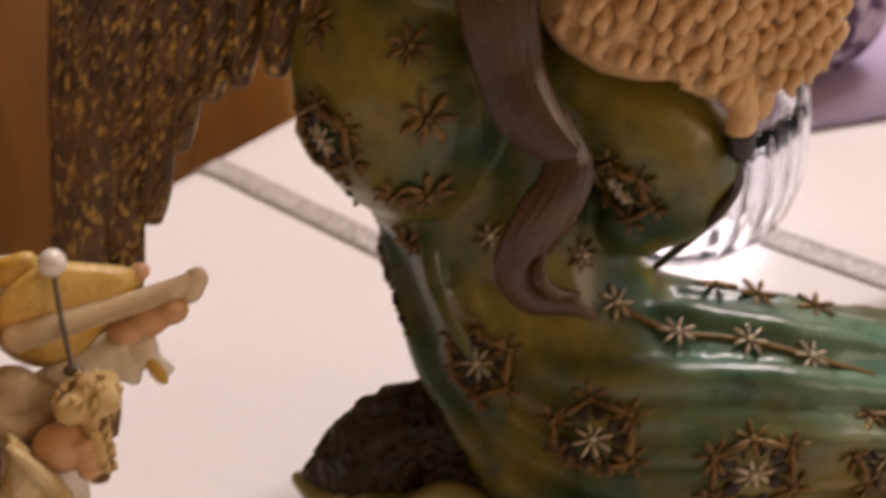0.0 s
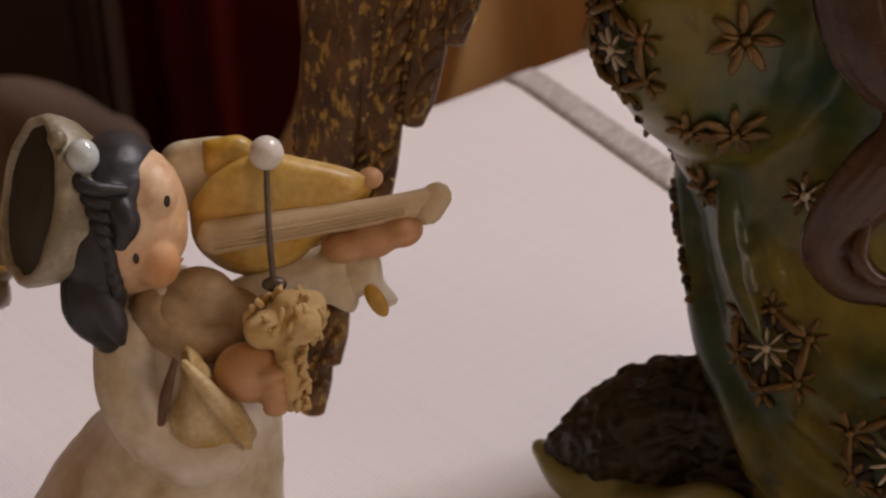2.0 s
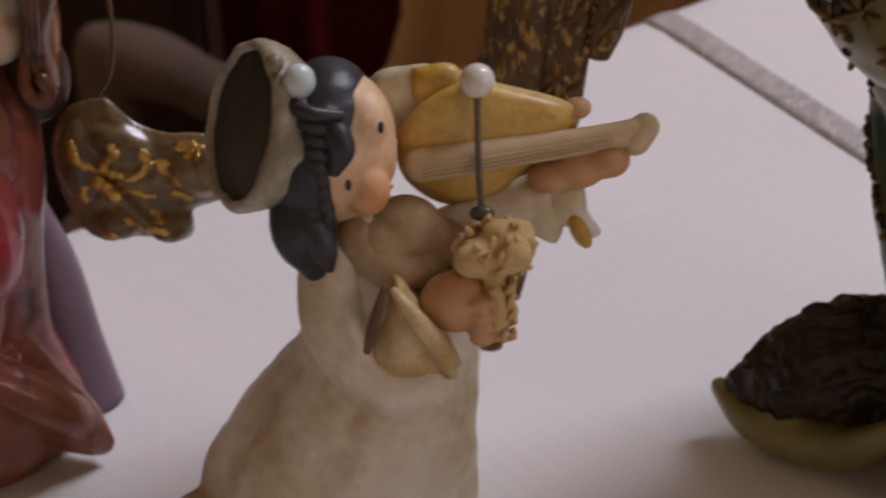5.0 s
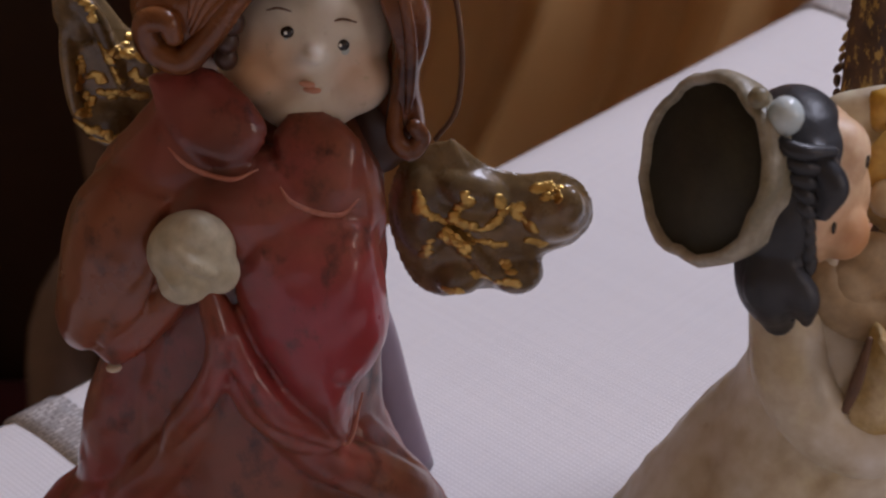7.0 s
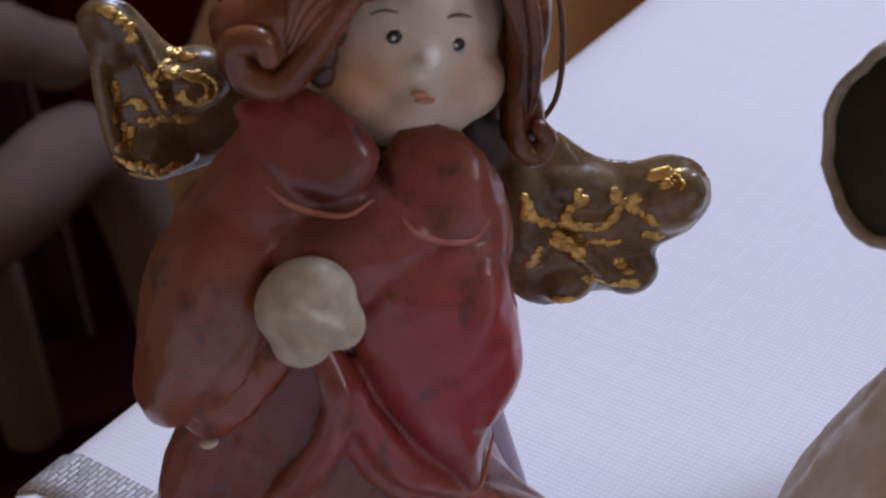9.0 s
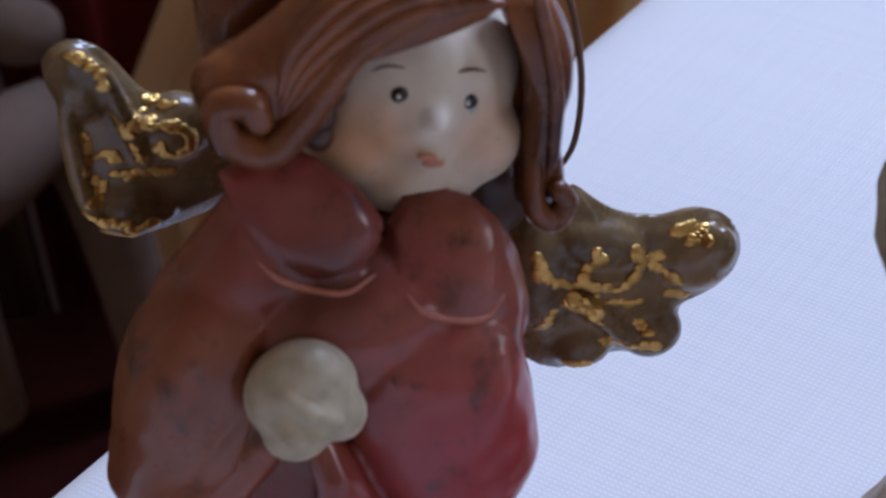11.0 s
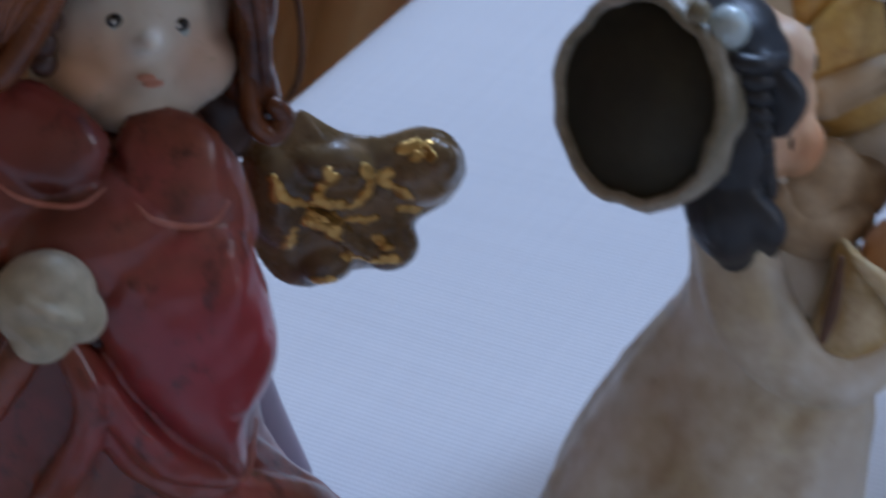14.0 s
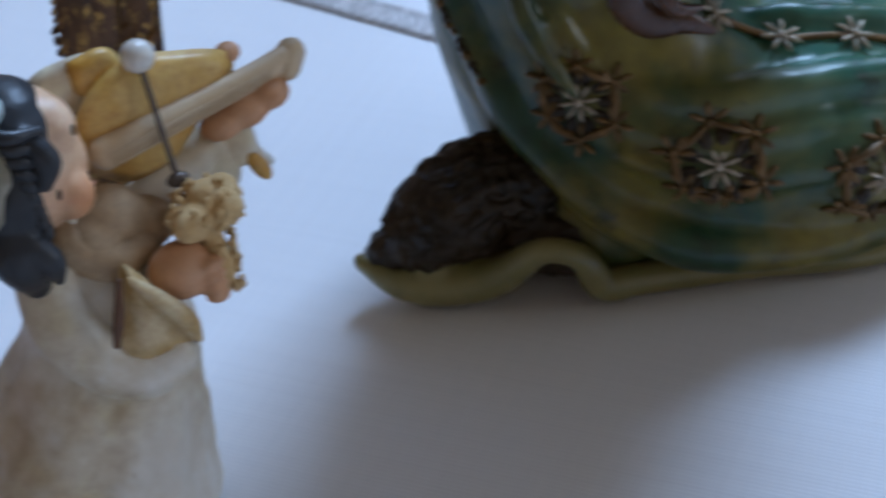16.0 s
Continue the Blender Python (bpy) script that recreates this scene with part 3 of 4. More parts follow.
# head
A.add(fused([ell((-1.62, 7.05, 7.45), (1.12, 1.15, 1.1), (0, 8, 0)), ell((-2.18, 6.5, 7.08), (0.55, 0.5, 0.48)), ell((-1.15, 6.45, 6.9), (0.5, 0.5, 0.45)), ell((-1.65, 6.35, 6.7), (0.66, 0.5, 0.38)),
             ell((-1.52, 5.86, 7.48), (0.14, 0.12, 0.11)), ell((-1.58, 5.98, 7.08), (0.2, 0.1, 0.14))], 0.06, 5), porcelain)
for c in ((-1.80, 5.99, 7.74), (-1.19, 6.03, 7.52)):
    A.add(ell(c, (0.085, 0.05, 0.075), n=12, m=8), black_paint)
for c in ((-1.80, 6.0, 7.66), (-1.2, 6.04, 7.44)):
    A.add(ell(c, (0.09, 0.04, 0.06), n=12, m=8), iris)
A.add(ell((-0.72, 7.0, 6.9), (0.32, 0.5, 0.95)), brown_hair)
# dark filler added at the neck to close a see-through gap
A.add(ell((-1.0, 7.1, 6.0), (0.62, 0.5, 0.75)), hair_dark)
A.add(ell((-1.63, 5.88, 7.12), (0.1, 0.05, 0.035), (0, 14, 0), 12, 8), blush)
A.add(ell((-1.58, 5.9, 7.03), (0.11, 0.05, 0.04), (0, 10, 0), 12, 8), blush)
for c in ((-1.82, 5.93, 7.76), (-1.21, 5.98, 7.54)):
    A.add(ell(c, (0.022, 0.02, 0.022), n=8, m=6), pearl_dot)
for c in ((-1.88, 5.99, 8.05), (-1.15, 6.06, 7.83)):
    A.add(tube([(c[0] - 0.13, c[1], c[2] - 0.02), c, (c[0] + 0.14, c[1] + 0.02, c[2] - 0.06)], [0.010, 0.018, 0.010], 6, 3), cord_mat)
A.add(fused([ell((-1.8, 7.75, 8.25), (1.45, 1.2, 1.45)), tube([(-2.3, 7.0, 9.0), (-2.9, 6.9, 8.5), (-3.1, 6.75, 8.1)], [0.6, 0.5, 0.35], 14)], 0.065, 4), brown_hair)
A.add(puff([(-2.78, 8.72), (-3.15, 8.5), (-3.5, 8.33), (-3.56, 8.03), (-3.39, 7.62), (-3.02, 7.42), (-2.68, 7.58), (-2.42, 8.02), (-2.1, 8.36), (-1.5, 8.5), (-0.8, 8.45), (-0.6, 8.95), (-1.7, 9.5)],
           0.42, (0, 6.05, 0), X1, Z1, 6, 7), brown_hair)
A.add(tube([(-1.5, 5.75, 8.68), (-2.15, 5.68, 8.45), (-2.65, 5.68, 7.9), (-3.0, 5.7, 7.6), (-3.33, 5.76, 7.76), (-3.36, 5.74, 8.08), (-3.12, 5.66, 8.12), (-3.05, 5.62, 7.95)], [0.1, 0.14, 0.16, 0.17, 0.17, 0.16, 0.15, 0.12], 12), brown_hair)
for k in range(4):
    A.add(tube([(-0.9 - 0.1 * k, 5.75, 8.6 + 0.12 * k), (-1.7 - 0.1 * k, 5.66, 8.7 + 0.12 * k), (-2.45 - 0.06 * k, 5.68, 8.32 + 0.1 * k), (-2.85, 5.68, 7.85 + 0.1 * k)], [0.05, 0.1, 0.1, 0.04], 8, 5), brown_hair)
A.add(puff([(-0.85, 8.5), (-0.4, 8.4), (-0.17, 7.88), (-0.17, 7.41), (-0.33, 6.91), (-0.3, 6.4), (-0.34, 6.06), (-0.6, 6.02), (-0.78, 6.2), (-0.72, 6.69), (-0.62, 7.39), (-0.68, 8.0)], 0.34, (0, 6.35, 0), X1, Z1, 6, 6), brown_hair)
A.add(tube([(-0.62, 6.1, 6.75), (-0.66, 6.02, 6.3), (-0.5, 6.0, 6.1), (-0.36, 6.02, 6.25), (-0.42, 6.0, 6.42)], [0.08, 0.12, 0.13, 0.12, 0.1], 10), brown_hair)
A.add(tube([(-0.5, 6.1, 8.5), (-0.4, 6.02, 7.6), (-0.45, 6.02, 6.9), (-0.5, 6.05, 6.6)], [0.06, 0.08, 0.07, 0.04], 8), brown_hair)
for p in ((-2.5, 5.95, 7.7), (-2.4, 5.9, 7.95), (-2.55, 6.05, 7.45)):
    A.add(ell(p, (0.14, 0.14, 0.16)), hair_dark)
# wings with raised gold scrolls
wr = [(0.02, 5.60), (0.41, 5.20), (0.89, 5.02), (1.31, 5.03), (1.67, 4.80), (1.80, 4.33), (1.55, 3.94), (1.11, 3.75), (1.08, 3.37), (0.79, 3.21),
      (0.28, 3.30), (-0.28, 3.23), (-0.7, 3.6), (-0.9, 4.6), (-0.6, 5.4)]
wing_right = (fused([puff(wr, 0.24, (0, 7.25, 0), (1, 0, 0), (0, 0, 1), 4), ell((1.25, 7.2, 4.45), (0.5, 0.34, 0.42)), ell((0.75, 7.2, 3.58), (0.36, 0.34, 0.3)), ell((0.0, 7.2, 3.62), (0.36, 0.32, 0.3)), ell((0.2, 7.2, 4.9), (0.6, 0.36, 0.3), (0, 25, 0)), ell((-0.4, 7.2, 4.6), (0.4, 0.36, 0.7)), ell((1.45, 7.0, 4.62), (0.2, 0.2, 0.28)), tube([(-0.3, 7.0, 4.75), (0.1, 6.95, 4.58), (0.45, 6.95, 4.5), (0.6, 6.98, 4.75)], [0.1, 0.12, 0.12, 0.08], 10), tube([(-0.2, 6.98, 4.4), (0.15, 6.95, 4.1), (0.45, 6.98, 3.7), (0.75, 7.0, 3.62)], [0.1, 0.12, 0.1, 0.1], 10)], 0.045, 2))
A.add(wing_right, wing_brown)
wl = [(-4.94, 7.45), (-4.68, 7.65), (-4.34, 7.51), (-3.98, 6.93), (-3.55, 6.71), (-3.0, 6.2), (-3.1, 5.6), (-4.14, 5.27), (-4.65, 5.32), (-4.91, 5.74), (-4.83, 6.40)]
wing_left = (fused([puff(wl, 0.24, (0, 8.2, 0), (1, 0, 0), (0, 0, 1), 4), ell((-4.6, 8.15, 7.2), (0.3, 0.34, 0.42), (0, -20, 0)), ell((-4.4, 8.15, 5.75), (0.45, 0.34, 0.36)), ell((-3.8, 8.15, 6.5), (0.42, 0.34, 0.38)), tube([(-4.6, 7.95, 7.55), (-4.35, 7.9, 7.3), (-4.2, 7.9, 6.7), (-4.12, 7.92, 6.3)], [0.12, 0.12, 0.1, 0.08], 10), tube([(-4.75, 7.95, 7.2), (-4.8, 7.92, 6.6), (-4.75, 7.92, 5.9), (-4.4, 7.92, 5.6), (-4.0, 7.98, 5.62)], [0.08, 0.1, 0.1, 0.12, 0.08], 10), tube([(-4.1, 7.9, 6.75), (-3.75, 7.9, 6.62), (-3.7, 7.9, 6.42), (-3.9, 7.9, 6.36)], [0.08, 0.1, 0.09, 0.06], 10)], 0.045, 2))
A.add(wing_left, wing_brown)


def gild(skin, curves, size, seed):
    """Ragged gold leaf: small overlapping flakes laid along curves (x, z) on the wing's front."""
    rag = random.Random(seed)
    at = BVHTree.FromPolygons([Vector(v) for v in skin[0]], skin[1])
    for pts in curves:
        line = catmull([(x, z, 0) for x, z in pts], 10)
        for k in range(1, len(line)):
            steps = max(1, int(np.linalg.norm(line[k] - line[k - 1]) / 0.02))
            for q in range(steps):
                x, z, _ = line[k - 1] + (line[k] - line[k - 1]) * q / steps
                hit = at.ray_cast(Vector((x + rag.gauss(0, 0.018), 0, z + rag.gauss(0, 0.018))), Vector((0, 1, 0)))
                if hit[0] is None or rag.random() < 0.12:
                    continue
                e = hit[1].to_track_quat("Z", "Y").to_euler()
                r = size * rag.uniform(0.5, 1.35)
                A.add(ell(tuple(hit[0]), (r, r * rag.uniform(0.5, 1.0), 0.018), tuple(math.degrees(a) for a in e), 7, 4), gold)


gild(wing_right, [[(-0.48, 4.98), (-0.45, 4.81), (-0.30, 4.67), (-0.08, 4.58), (0.11, 4.54), (0.30, 4.44), (0.45, 4.51), (0.56, 4.62), (0.59, 4.75), (0.54, 4.84)],
            [(-0.08, 4.58), (0.01, 4.72), (0.12, 4.81), (0.16, 4.85), (0.10, 5.00)],
            [(0.56, 4.62), (0.70, 4.64), (0.84, 4.64), (0.76, 4.57), (0.90, 4.40), (1.01, 4.31)],
            [(1.01, 4.85), (1.15, 4.87), (1.32, 4.81), (1.15, 4.77)],
            [(-0.20, 4.39), (-0.01, 4.24), (0.10, 4.08)],
            [(-0.11, 4.47), (0.08, 4.32), (0.30, 4.17), (0.61, 4.09)],
            [(-0.12, 4.34), (0.02, 4.34), (0.07, 4.19)],
            [(0.92, 4.15), (1.01, 4.10), (1.12, 4.05)],
            [(0.20, 3.77), (0.34, 3.66), (0.54, 3.59), (0.74, 3.59)],
            [(0.56, 3.85), (0.66, 3.76)],
            [(-0.21, 3.51), (-0.07, 3.51), (0.02, 3.45)],
            [(-0.36, 4.26), (-0.41, 4.13), (-0.45, 4.00)]], 0.072, 3)
gild(wing_right, [[(-0.12, 4.42), (0.0, 4.3), (0.1, 4.16)]], 0.1, 5)
gild(wing_left, [[(-4.60, 7.61), (-4.47, 7.53), (-4.37, 7.39), (-4.35, 7.24)],
            [(-3.99, 6.88), (-3.86, 6.87), (-3.74, 6.81)],
            [(-4.18, 6.79), (-4.06, 6.79), (-3.89, 6.72), (-3.72, 6.66), (-3.65, 6.52), (-3.68, 6.40), (-3.83, 6.33), (-3.94, 6.43), (-3.95, 6.51)],
            [(-4.34, 6.91), (-4.25, 6.71), (-4.19, 6.48), (-4.13, 6.35)],
            [(-4.56, 6.41), (-4.45, 6.43), (-4.38, 6.34)],
            [(-4.45, 6.20), (-4.33, 6.14), (-4.17, 6.15), (-3.96, 6.12), (-3.89, 6.07)],
            [(-4.66, 6.65), (-4.65, 6.49), (-4.71, 6.29)],
            [(-4.66, 6.15), (-4.58, 6.07), (-4.70, 5.97), (-4.60, 5.92)],
            [(-4.78, 5.83), (-4.56, 5.71), (-4.35, 5.60), (-4.13, 5.61)],
            [(-4.67, 5.54), (-4.49, 5.53), (-4.33, 5.56)]], 0.06, 4)
A.add(tube([(-0.2, 7.6, 5.4), (0.1, 7.5, 5.9), (0.2, 7.5, 6.8), (0.05, 7.6, 7.8), (-0.6, 7.8, 9.2), (-1.4, 7.8, 9.75)], [0.035] * 6, 6), cord_mat)
tagged(A.thing("angel_figurine", (-3.0, 6.9, 0.0)), "glazed porcelain angel in a dark red robe with gilded brown wings", "figurine")

# ---- small angel playing a violin ----
# ochre spots are stain; the last, pale one paints in the gown's highlight
cream = material("cream_glaze", (0.57, 0.48, 0.31), (0.82, 0.78, 0.69), 60, 0.42, bump=0.25, bump_scale=400, fine=0.45, sharp=0.13, fleck=((0.36, 0.22, 0.08), (150, 150, 90), 0.64, False), spots=[((-0.012, -0.009, 0.032), 0.012, (0.40, 0.26, 0.10), 0.7), ((-0.019, -0.003, 0.012), 0.010, (0.42, 0.28, 0.10), 0.6), ((0.013, -0.015, 0.02), 0.013, (0.74, 0.70, 0.62), 0.7)])
skin = material("skin_paint", (0.62, 0.37, 0.19), (0.74, 0.53, 0.35), 110, 0.5, fine=0.35, spots=[((0.011, -0.012, 0.06), 0.0075, (0.58, 0.24, 0.075), 0.85)])
dark_hair = material("dark_hair", (0.014, 0.014, 0.016), (0.045, 0.046, 0.05), 120, 0.4, bump=0.5, bump_scale=300, spec=0.35)
yellow = material("yellow_varnish", (0.52, 0.28, 0.030), (0.66, 0.46, 0.15), 130, 0.4, fine=0.4, sharp=0.14)
pale_wood = material("pale_wood", (0.55, 0.40, 0.22), (0.64, 0.52, 0.34), 200, 0.5)
peach = material("peach_paint", (0.55, 0.28, 0.12), (0.60, 0.36, 0.2), 200, 0.5)
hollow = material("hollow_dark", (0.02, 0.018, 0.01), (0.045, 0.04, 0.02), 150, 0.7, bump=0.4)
pearl = material("pearl_white", (0.68, 0.64, 0.56), (0.74, 0.72, 0.68), 300, 0.25, coat=0.4)
pale_blue = material("pale_blue_gem", (0.45, 0.55, 0.56), (0.60, 0.68, 0.68), 300, 0.2, coat=0.5)
wire = material("dark_wire", (0.10, 0.085, 0.07), (0.16, 0.13, 0.11), 500, 0.4, metal=0.6)
fur = material("cream_fur", (0.54, 0.34, 0.12), (0.66, 0.50, 0.25), 400, 0.8, bump=0.8, bump_scale=500)

grey_shawl = material("grey_shawl", (0.34, 0.22, 0.10), (0.52, 0.40, 0.25), 120, 0.6, fine=0.3)

brim_paint = material("brim_paint", (0.20, 0.17, 0.10), (0.44, 0.40, 0.32), 150, 0.4, fine=0.4, sharp=0.13, bump=0.3)
ochre = material("ochre_cream", (0.44, 0.28, 0.08), (0.66, 0.53, 0.30), 160, 0.5, fine=0.4, sharp=0.12)
B = Shape()
gown = [loft([(3.28, 4.5, 0.0, 1.85, 1.8), (3.32, 4.5, 0.3, 1.92, 1.85), (3.5, 4.4, 1.5, 1.8, 1.68), (3.88, 4.35, 2.6, 1.47, 1.4), (4.28, 4.3, 3.6, 1.12, 1.06), (4.28, 4.3, 4.2, 0.92, 0.88),
              (4.1, 4.35, 4.8, 0.72, 0.7), (4.0, 4.3, 5.5, 0.45, 0.45)], 6, (0.05, 0.045, 0.03, 0.0, 0.0), 0.4),
        ell((1.5, 3.9, 0.55), (0.42, 0.5, 0.55))]
B.add(roughen(fused(gown, 0.06, 3), 0.06, 1.5), cream)
B.add(tube([(3.65, 3.95, 4.95), (3.7, 3.6, 4.2), (4.05, 3.4, 3.6), (4.5, 3.25, 3.38), (4.9, 3.2, 3.5)], [0.42, 0.45, 0.42, 0.38, 0.3], 18), cream)
B.add(tube([(4.75, 4.2, 4.8), (5.4, 4.5, 5.05), (6.2, 4.75, 5.35)], [0.42, 0.38, 0.3], 14), cream)                       # raised arm
B.add(puff([(-0.5, 0.3), (0.0, 0.4), (0.32, 0.3), (0.38, -0.05), (0.55, -0.35), (0.35, -0.45), (0.1, -0.25), (-0.4, -0.3)], 0.18, (6.5, 4.7, 5.2), (0.98, 0.1, 0), (0, 0.1, 0.98)), cream)
B.add(ell((6.78, 4.54, 4.95), (0.12, 0.08, 0.26), (0, -25, 0)), yellow)
B.add(puff([(-0.5, 0.3), (0.2, 0.35), (0.45, 0.0), (0.35, -0.4), (0.0, -0.25), (-0.3, -0.45)], 0.16, (6.12, 4.58, 5.15), (0.98, 0.1, 0), (0, 0.1, 0.98)), cream)
B.add(tube([(4.0, 3.9, 5.2), (4.45, 3.85, 4.85), (4.9, 3.95, 4.8)], [0.3, 0.36, 0.3], 12), grey_shawl)
head_skin = fused([ell((3.86, 4.05, 6.42), (0.62, 0.8, 0.98), (0, 0, -32)), ell((4.2, 3.7, 6.0), (0.3, 0.3, 0.34)), ell((4.15, 3.95, 6.85), (0.36, 0.4, 0.4)), ell((4.2, 4.05, 6.3), (0.36, 0.4, 0.55))], 0.05, 4)
B.add(head_skin, skin)
head_tree = BVHTree.FromPolygons([Vector(v) for v in head_skin[0]], head_skin[1])
FACE = Vector((0.84, -0.53, -0.1)).normalized()
for c in ((4.40, 3.72, 6.84), (4.02, 3.42, 6.22)):
    at = head_tree.ray_cast(Vector(c) + FACE * 2, -FACE)[0] or Vector(c)
    B.add(ell(tuple(at), (0.02, 0.055, 0.08), (0, 0, -32), 10, 6), black_paint)
at = head_tree.ray_cast(Vector((4.5, 3.7, 6.02)) + FACE * 2, -FACE)[0]
B.add(ell(tuple(at), (0.015, 0.07, 0.04), (0, 0, -32), 8, 6), blush)
B.add(fused([ell((3.62, 4.15, 6.55), (0.7, 0.86, 0.98), (0, 15, 0)), tube([(3.45, 3.75, 6.0), (3.4, 3.5, 5.5), (3.5, 3.55, 5.0)], [0.42, 0.4, 0.2]), ell((3.85, 4.05, 6.98), (0.45, 0.6, 0.36)), ell((3.5, 3.6, 6.2), (0.42, 0.4, 0.6)), tube([(3.8, 3.5, 7.05), (4.0, 3.35, 6.75), (3.9, 3.3, 6.45)], [0.16, 0.17, 0.08], 10), tube([(3.45, 3.35, 5.9), (3.7, 3.2, 5.5), (3.75, 3.25, 5.15)], [0.16, 0.18, 0.08], 10)], 0.05, 2), dark_hair)
for k in range(9):
    B.add(tube([(3.25 + 0.05 * k, 3.62 + 0.015 * k, 7.3 - 0.15 * k), (3.6 + 0.02 * k, 3.33, 7.22 - 0.17 * k), (3.98 - 0.04 * k, 3.45, 7.12 - 0.2 * k)], [0.07, 0.1, 0.07], 8, 4), dark_hair)
for k in range(5):
    B.add(tube([(3.2 + 0.1 * k, 3.45 - 0.03 * k, 5.95), (3.18 + 0.11 * k, 3.3, 5.55), (3.3 + 0.1 * k, 3.35, 5.1 + 0.05 * abs(k - 2))], [0.1, 0.13, 0.06], 8, 4), dark_hair)
B.add(fused([ell((4.62, 4.05, 5.22), (0.5, 0.36, 0.5)), ell((5.0, 4.15, 4.95), (0.5, 0.36, 0.4)), ell((4.3, 3.85, 5.0), (0.4, 0.3, 0.45))], 0.06, 3), grey_shawl)
# bonnet brim: a ring round a hollow
n_ = Vector((-0.78, -0.46, 0.34)).normalized()
u_ = n_.cross(Vector((0, 0, 1))).normalized()
w_ = u_.cross(n_)
c_ = Vector((2.70, 3.93, 6.75))


def brim_ring(f, d, wob=0.0):
    return np.array([tuple(c_ + n_ * d + (u_ * math.cos(a) * 1.03 + w_ * math.sin(a) * 1.08) * (f + wob * (math.sin(5 * a + 1) + math.sin(9 * a) + 0.7 * math.sin(14 * a + 2)))) for a in np.linspace(0, 2 * math.pi, 40, endpoint=False)])


B.add(grid([brim_ring(f, d, 0.016) for f, d in ((0.86, -0.12), (0.865, 0.02), (0.9, 0.07), (0.96, 0.05), (1.0, -0.06), (0.98, -0.22), (0.93, -0.4), (0.8, -0.62), (0.6, -0.75))]), brim_paint)
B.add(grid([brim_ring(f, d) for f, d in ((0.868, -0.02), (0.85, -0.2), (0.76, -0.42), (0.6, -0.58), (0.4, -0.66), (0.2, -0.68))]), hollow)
B.add(ell((3.5, 3.6, 7.5), (0.2, 0.2, 0.22)), pale_blue)
B.add(ell((3.22, 3.62, 7.72), (0.12, 0.12, 0.12)), brim_paint)
B.add(ell((3.55, 3.45, 7.1), (0.13, 0.13, 0.18)), pale_blue)
# violin
vio = [(-0.95, 0.25), (-0.55, 0.62), (0.05, 0.8), (0.6, 0.62), (1.25, 0.3), (1.3, -0.05), (0.55, -0.55), (0.05, -0.85), (-0.55, -0.75), (-0.95, -0.3)]
B.add(puff(vio, 0.2, (5.45, 4.62, 6.22), (0.98, 0.15, 0.1), (-0.1, 0.1, 0.98)), yellow)
B.add(tube([(4.8, 4.3, 6.02), (5.8, 4.45, 6.12), (6.9, 4.72, 6.16), (7.5, 4.9, 6.18)], [0.24, 0.21, 0.19, 0.2], 10, flat=0.8), pale_wood)
B.add(tube([(7.46, 4.9, 6.1), (7.58, 4.95, 6.22)], [0.23, 0.2], 10), pale_wood)
for k in range(4):
    B.add(tube([(4.85, 4.1 - 0.01 * k, 5.94 + 0.06 * k), (6.2, 4.36, 6.06 + 0.05 * k), (7.2, 4.62, 6.14 + 0.04 * k)], [0.012] * 3, 5, 3), pale_wood)
B.add(fused([ell((7.12, 4.72, 5.88), (0.3, 0.28, 0.22)), ell((6.75, 4.65, 5.78), (0.34, 0.26, 0.24)), ell((6.75, 4.95, 6.5), (0.18, 0.18, 0.14)), ell((6.4, 4.6, 5.7), (0.3, 0.24, 0.2))], 0.05, 3), peach)
B.add(tube([(5.53, 4.5, 7.0), (5.54, 4.2, 6.3), (5.57, 3.98, 5.55)], [0.04, 0.04, 0.04], 8), wire)
B.add(ell((5.53, 4.55, 7.06), (0.22, 0.22, 0.22)), pearl)
B.add(ell((5.58, 3.98, 5.52), (0.16, 0.1, 0.1)), wire)
B.add(fused([ell((5.27, 3.42, 4.58), (0.46, 0.36, 0.4))] + [ell((5.6, 3.15, 4.72 - 0.17 * k), (0.17, 0.13, 0.09)) for k in range(4)], 0.045, 2), peach)
rnd = random.Random(4)
B.add(fused([ell((5.72 + rnd.uniform(-0.36, 0.36), 3.6 + rnd.uniform(-0.2, 0.2), 5.24 + rnd.uniform(-0.2, 0.2)), (0.24, 0.22, 0.2)) for _ in range(10)] +
            [ell((5.75, 3.4, 4.5), (0.2, 0.22, 0.5))], 0.06, 2), fur)
for _ in range(90):
    a, c = rnd.uniform(0, 6.28), rnd.uniform(-1, 1)
    q = Vector((5.75 + 0.48 * math.cos(a) * math.sqrt(1 - c * c), 3.6 + 0.35 * math.sin(a) * math.sqrt(1 - c * c), 5.24 + 0.36 * c)) if rnd.random() < 0.7 else Vector((5.8 + 0.18 * math.cos(a), 3.4 + 0.2 * math.sin(a), 4.5 + 0.45 * c))
    B.add(ell(tuple(q), (0.05, 0.05, 0.1), (rnd.uniform(-60, 60), rnd.uniform(-60, 60), 0), 6, 4), fur)
B.add(roughen(puff([(4.34, 4.3), (4.5, 4.98), (4.72, 4.8), (4.95, 4.45), (5.2, 4.05), (5.26, 3.68), (4.95, 3.42), (4.4, 3.5), (4.2, 3.85)], 0.3, (0, 3.3, 0), X1, Z1), 0.05, 2.5), ochre)
B.add(tube([(4.55, 3.05, 4.95), (4.85, 2.98, 4.55), (5.12, 3.0, 4.1), (5.22, 3.1, 3.7)], [0.05, 0.12, 0.13, 0.06], 10), ochre)
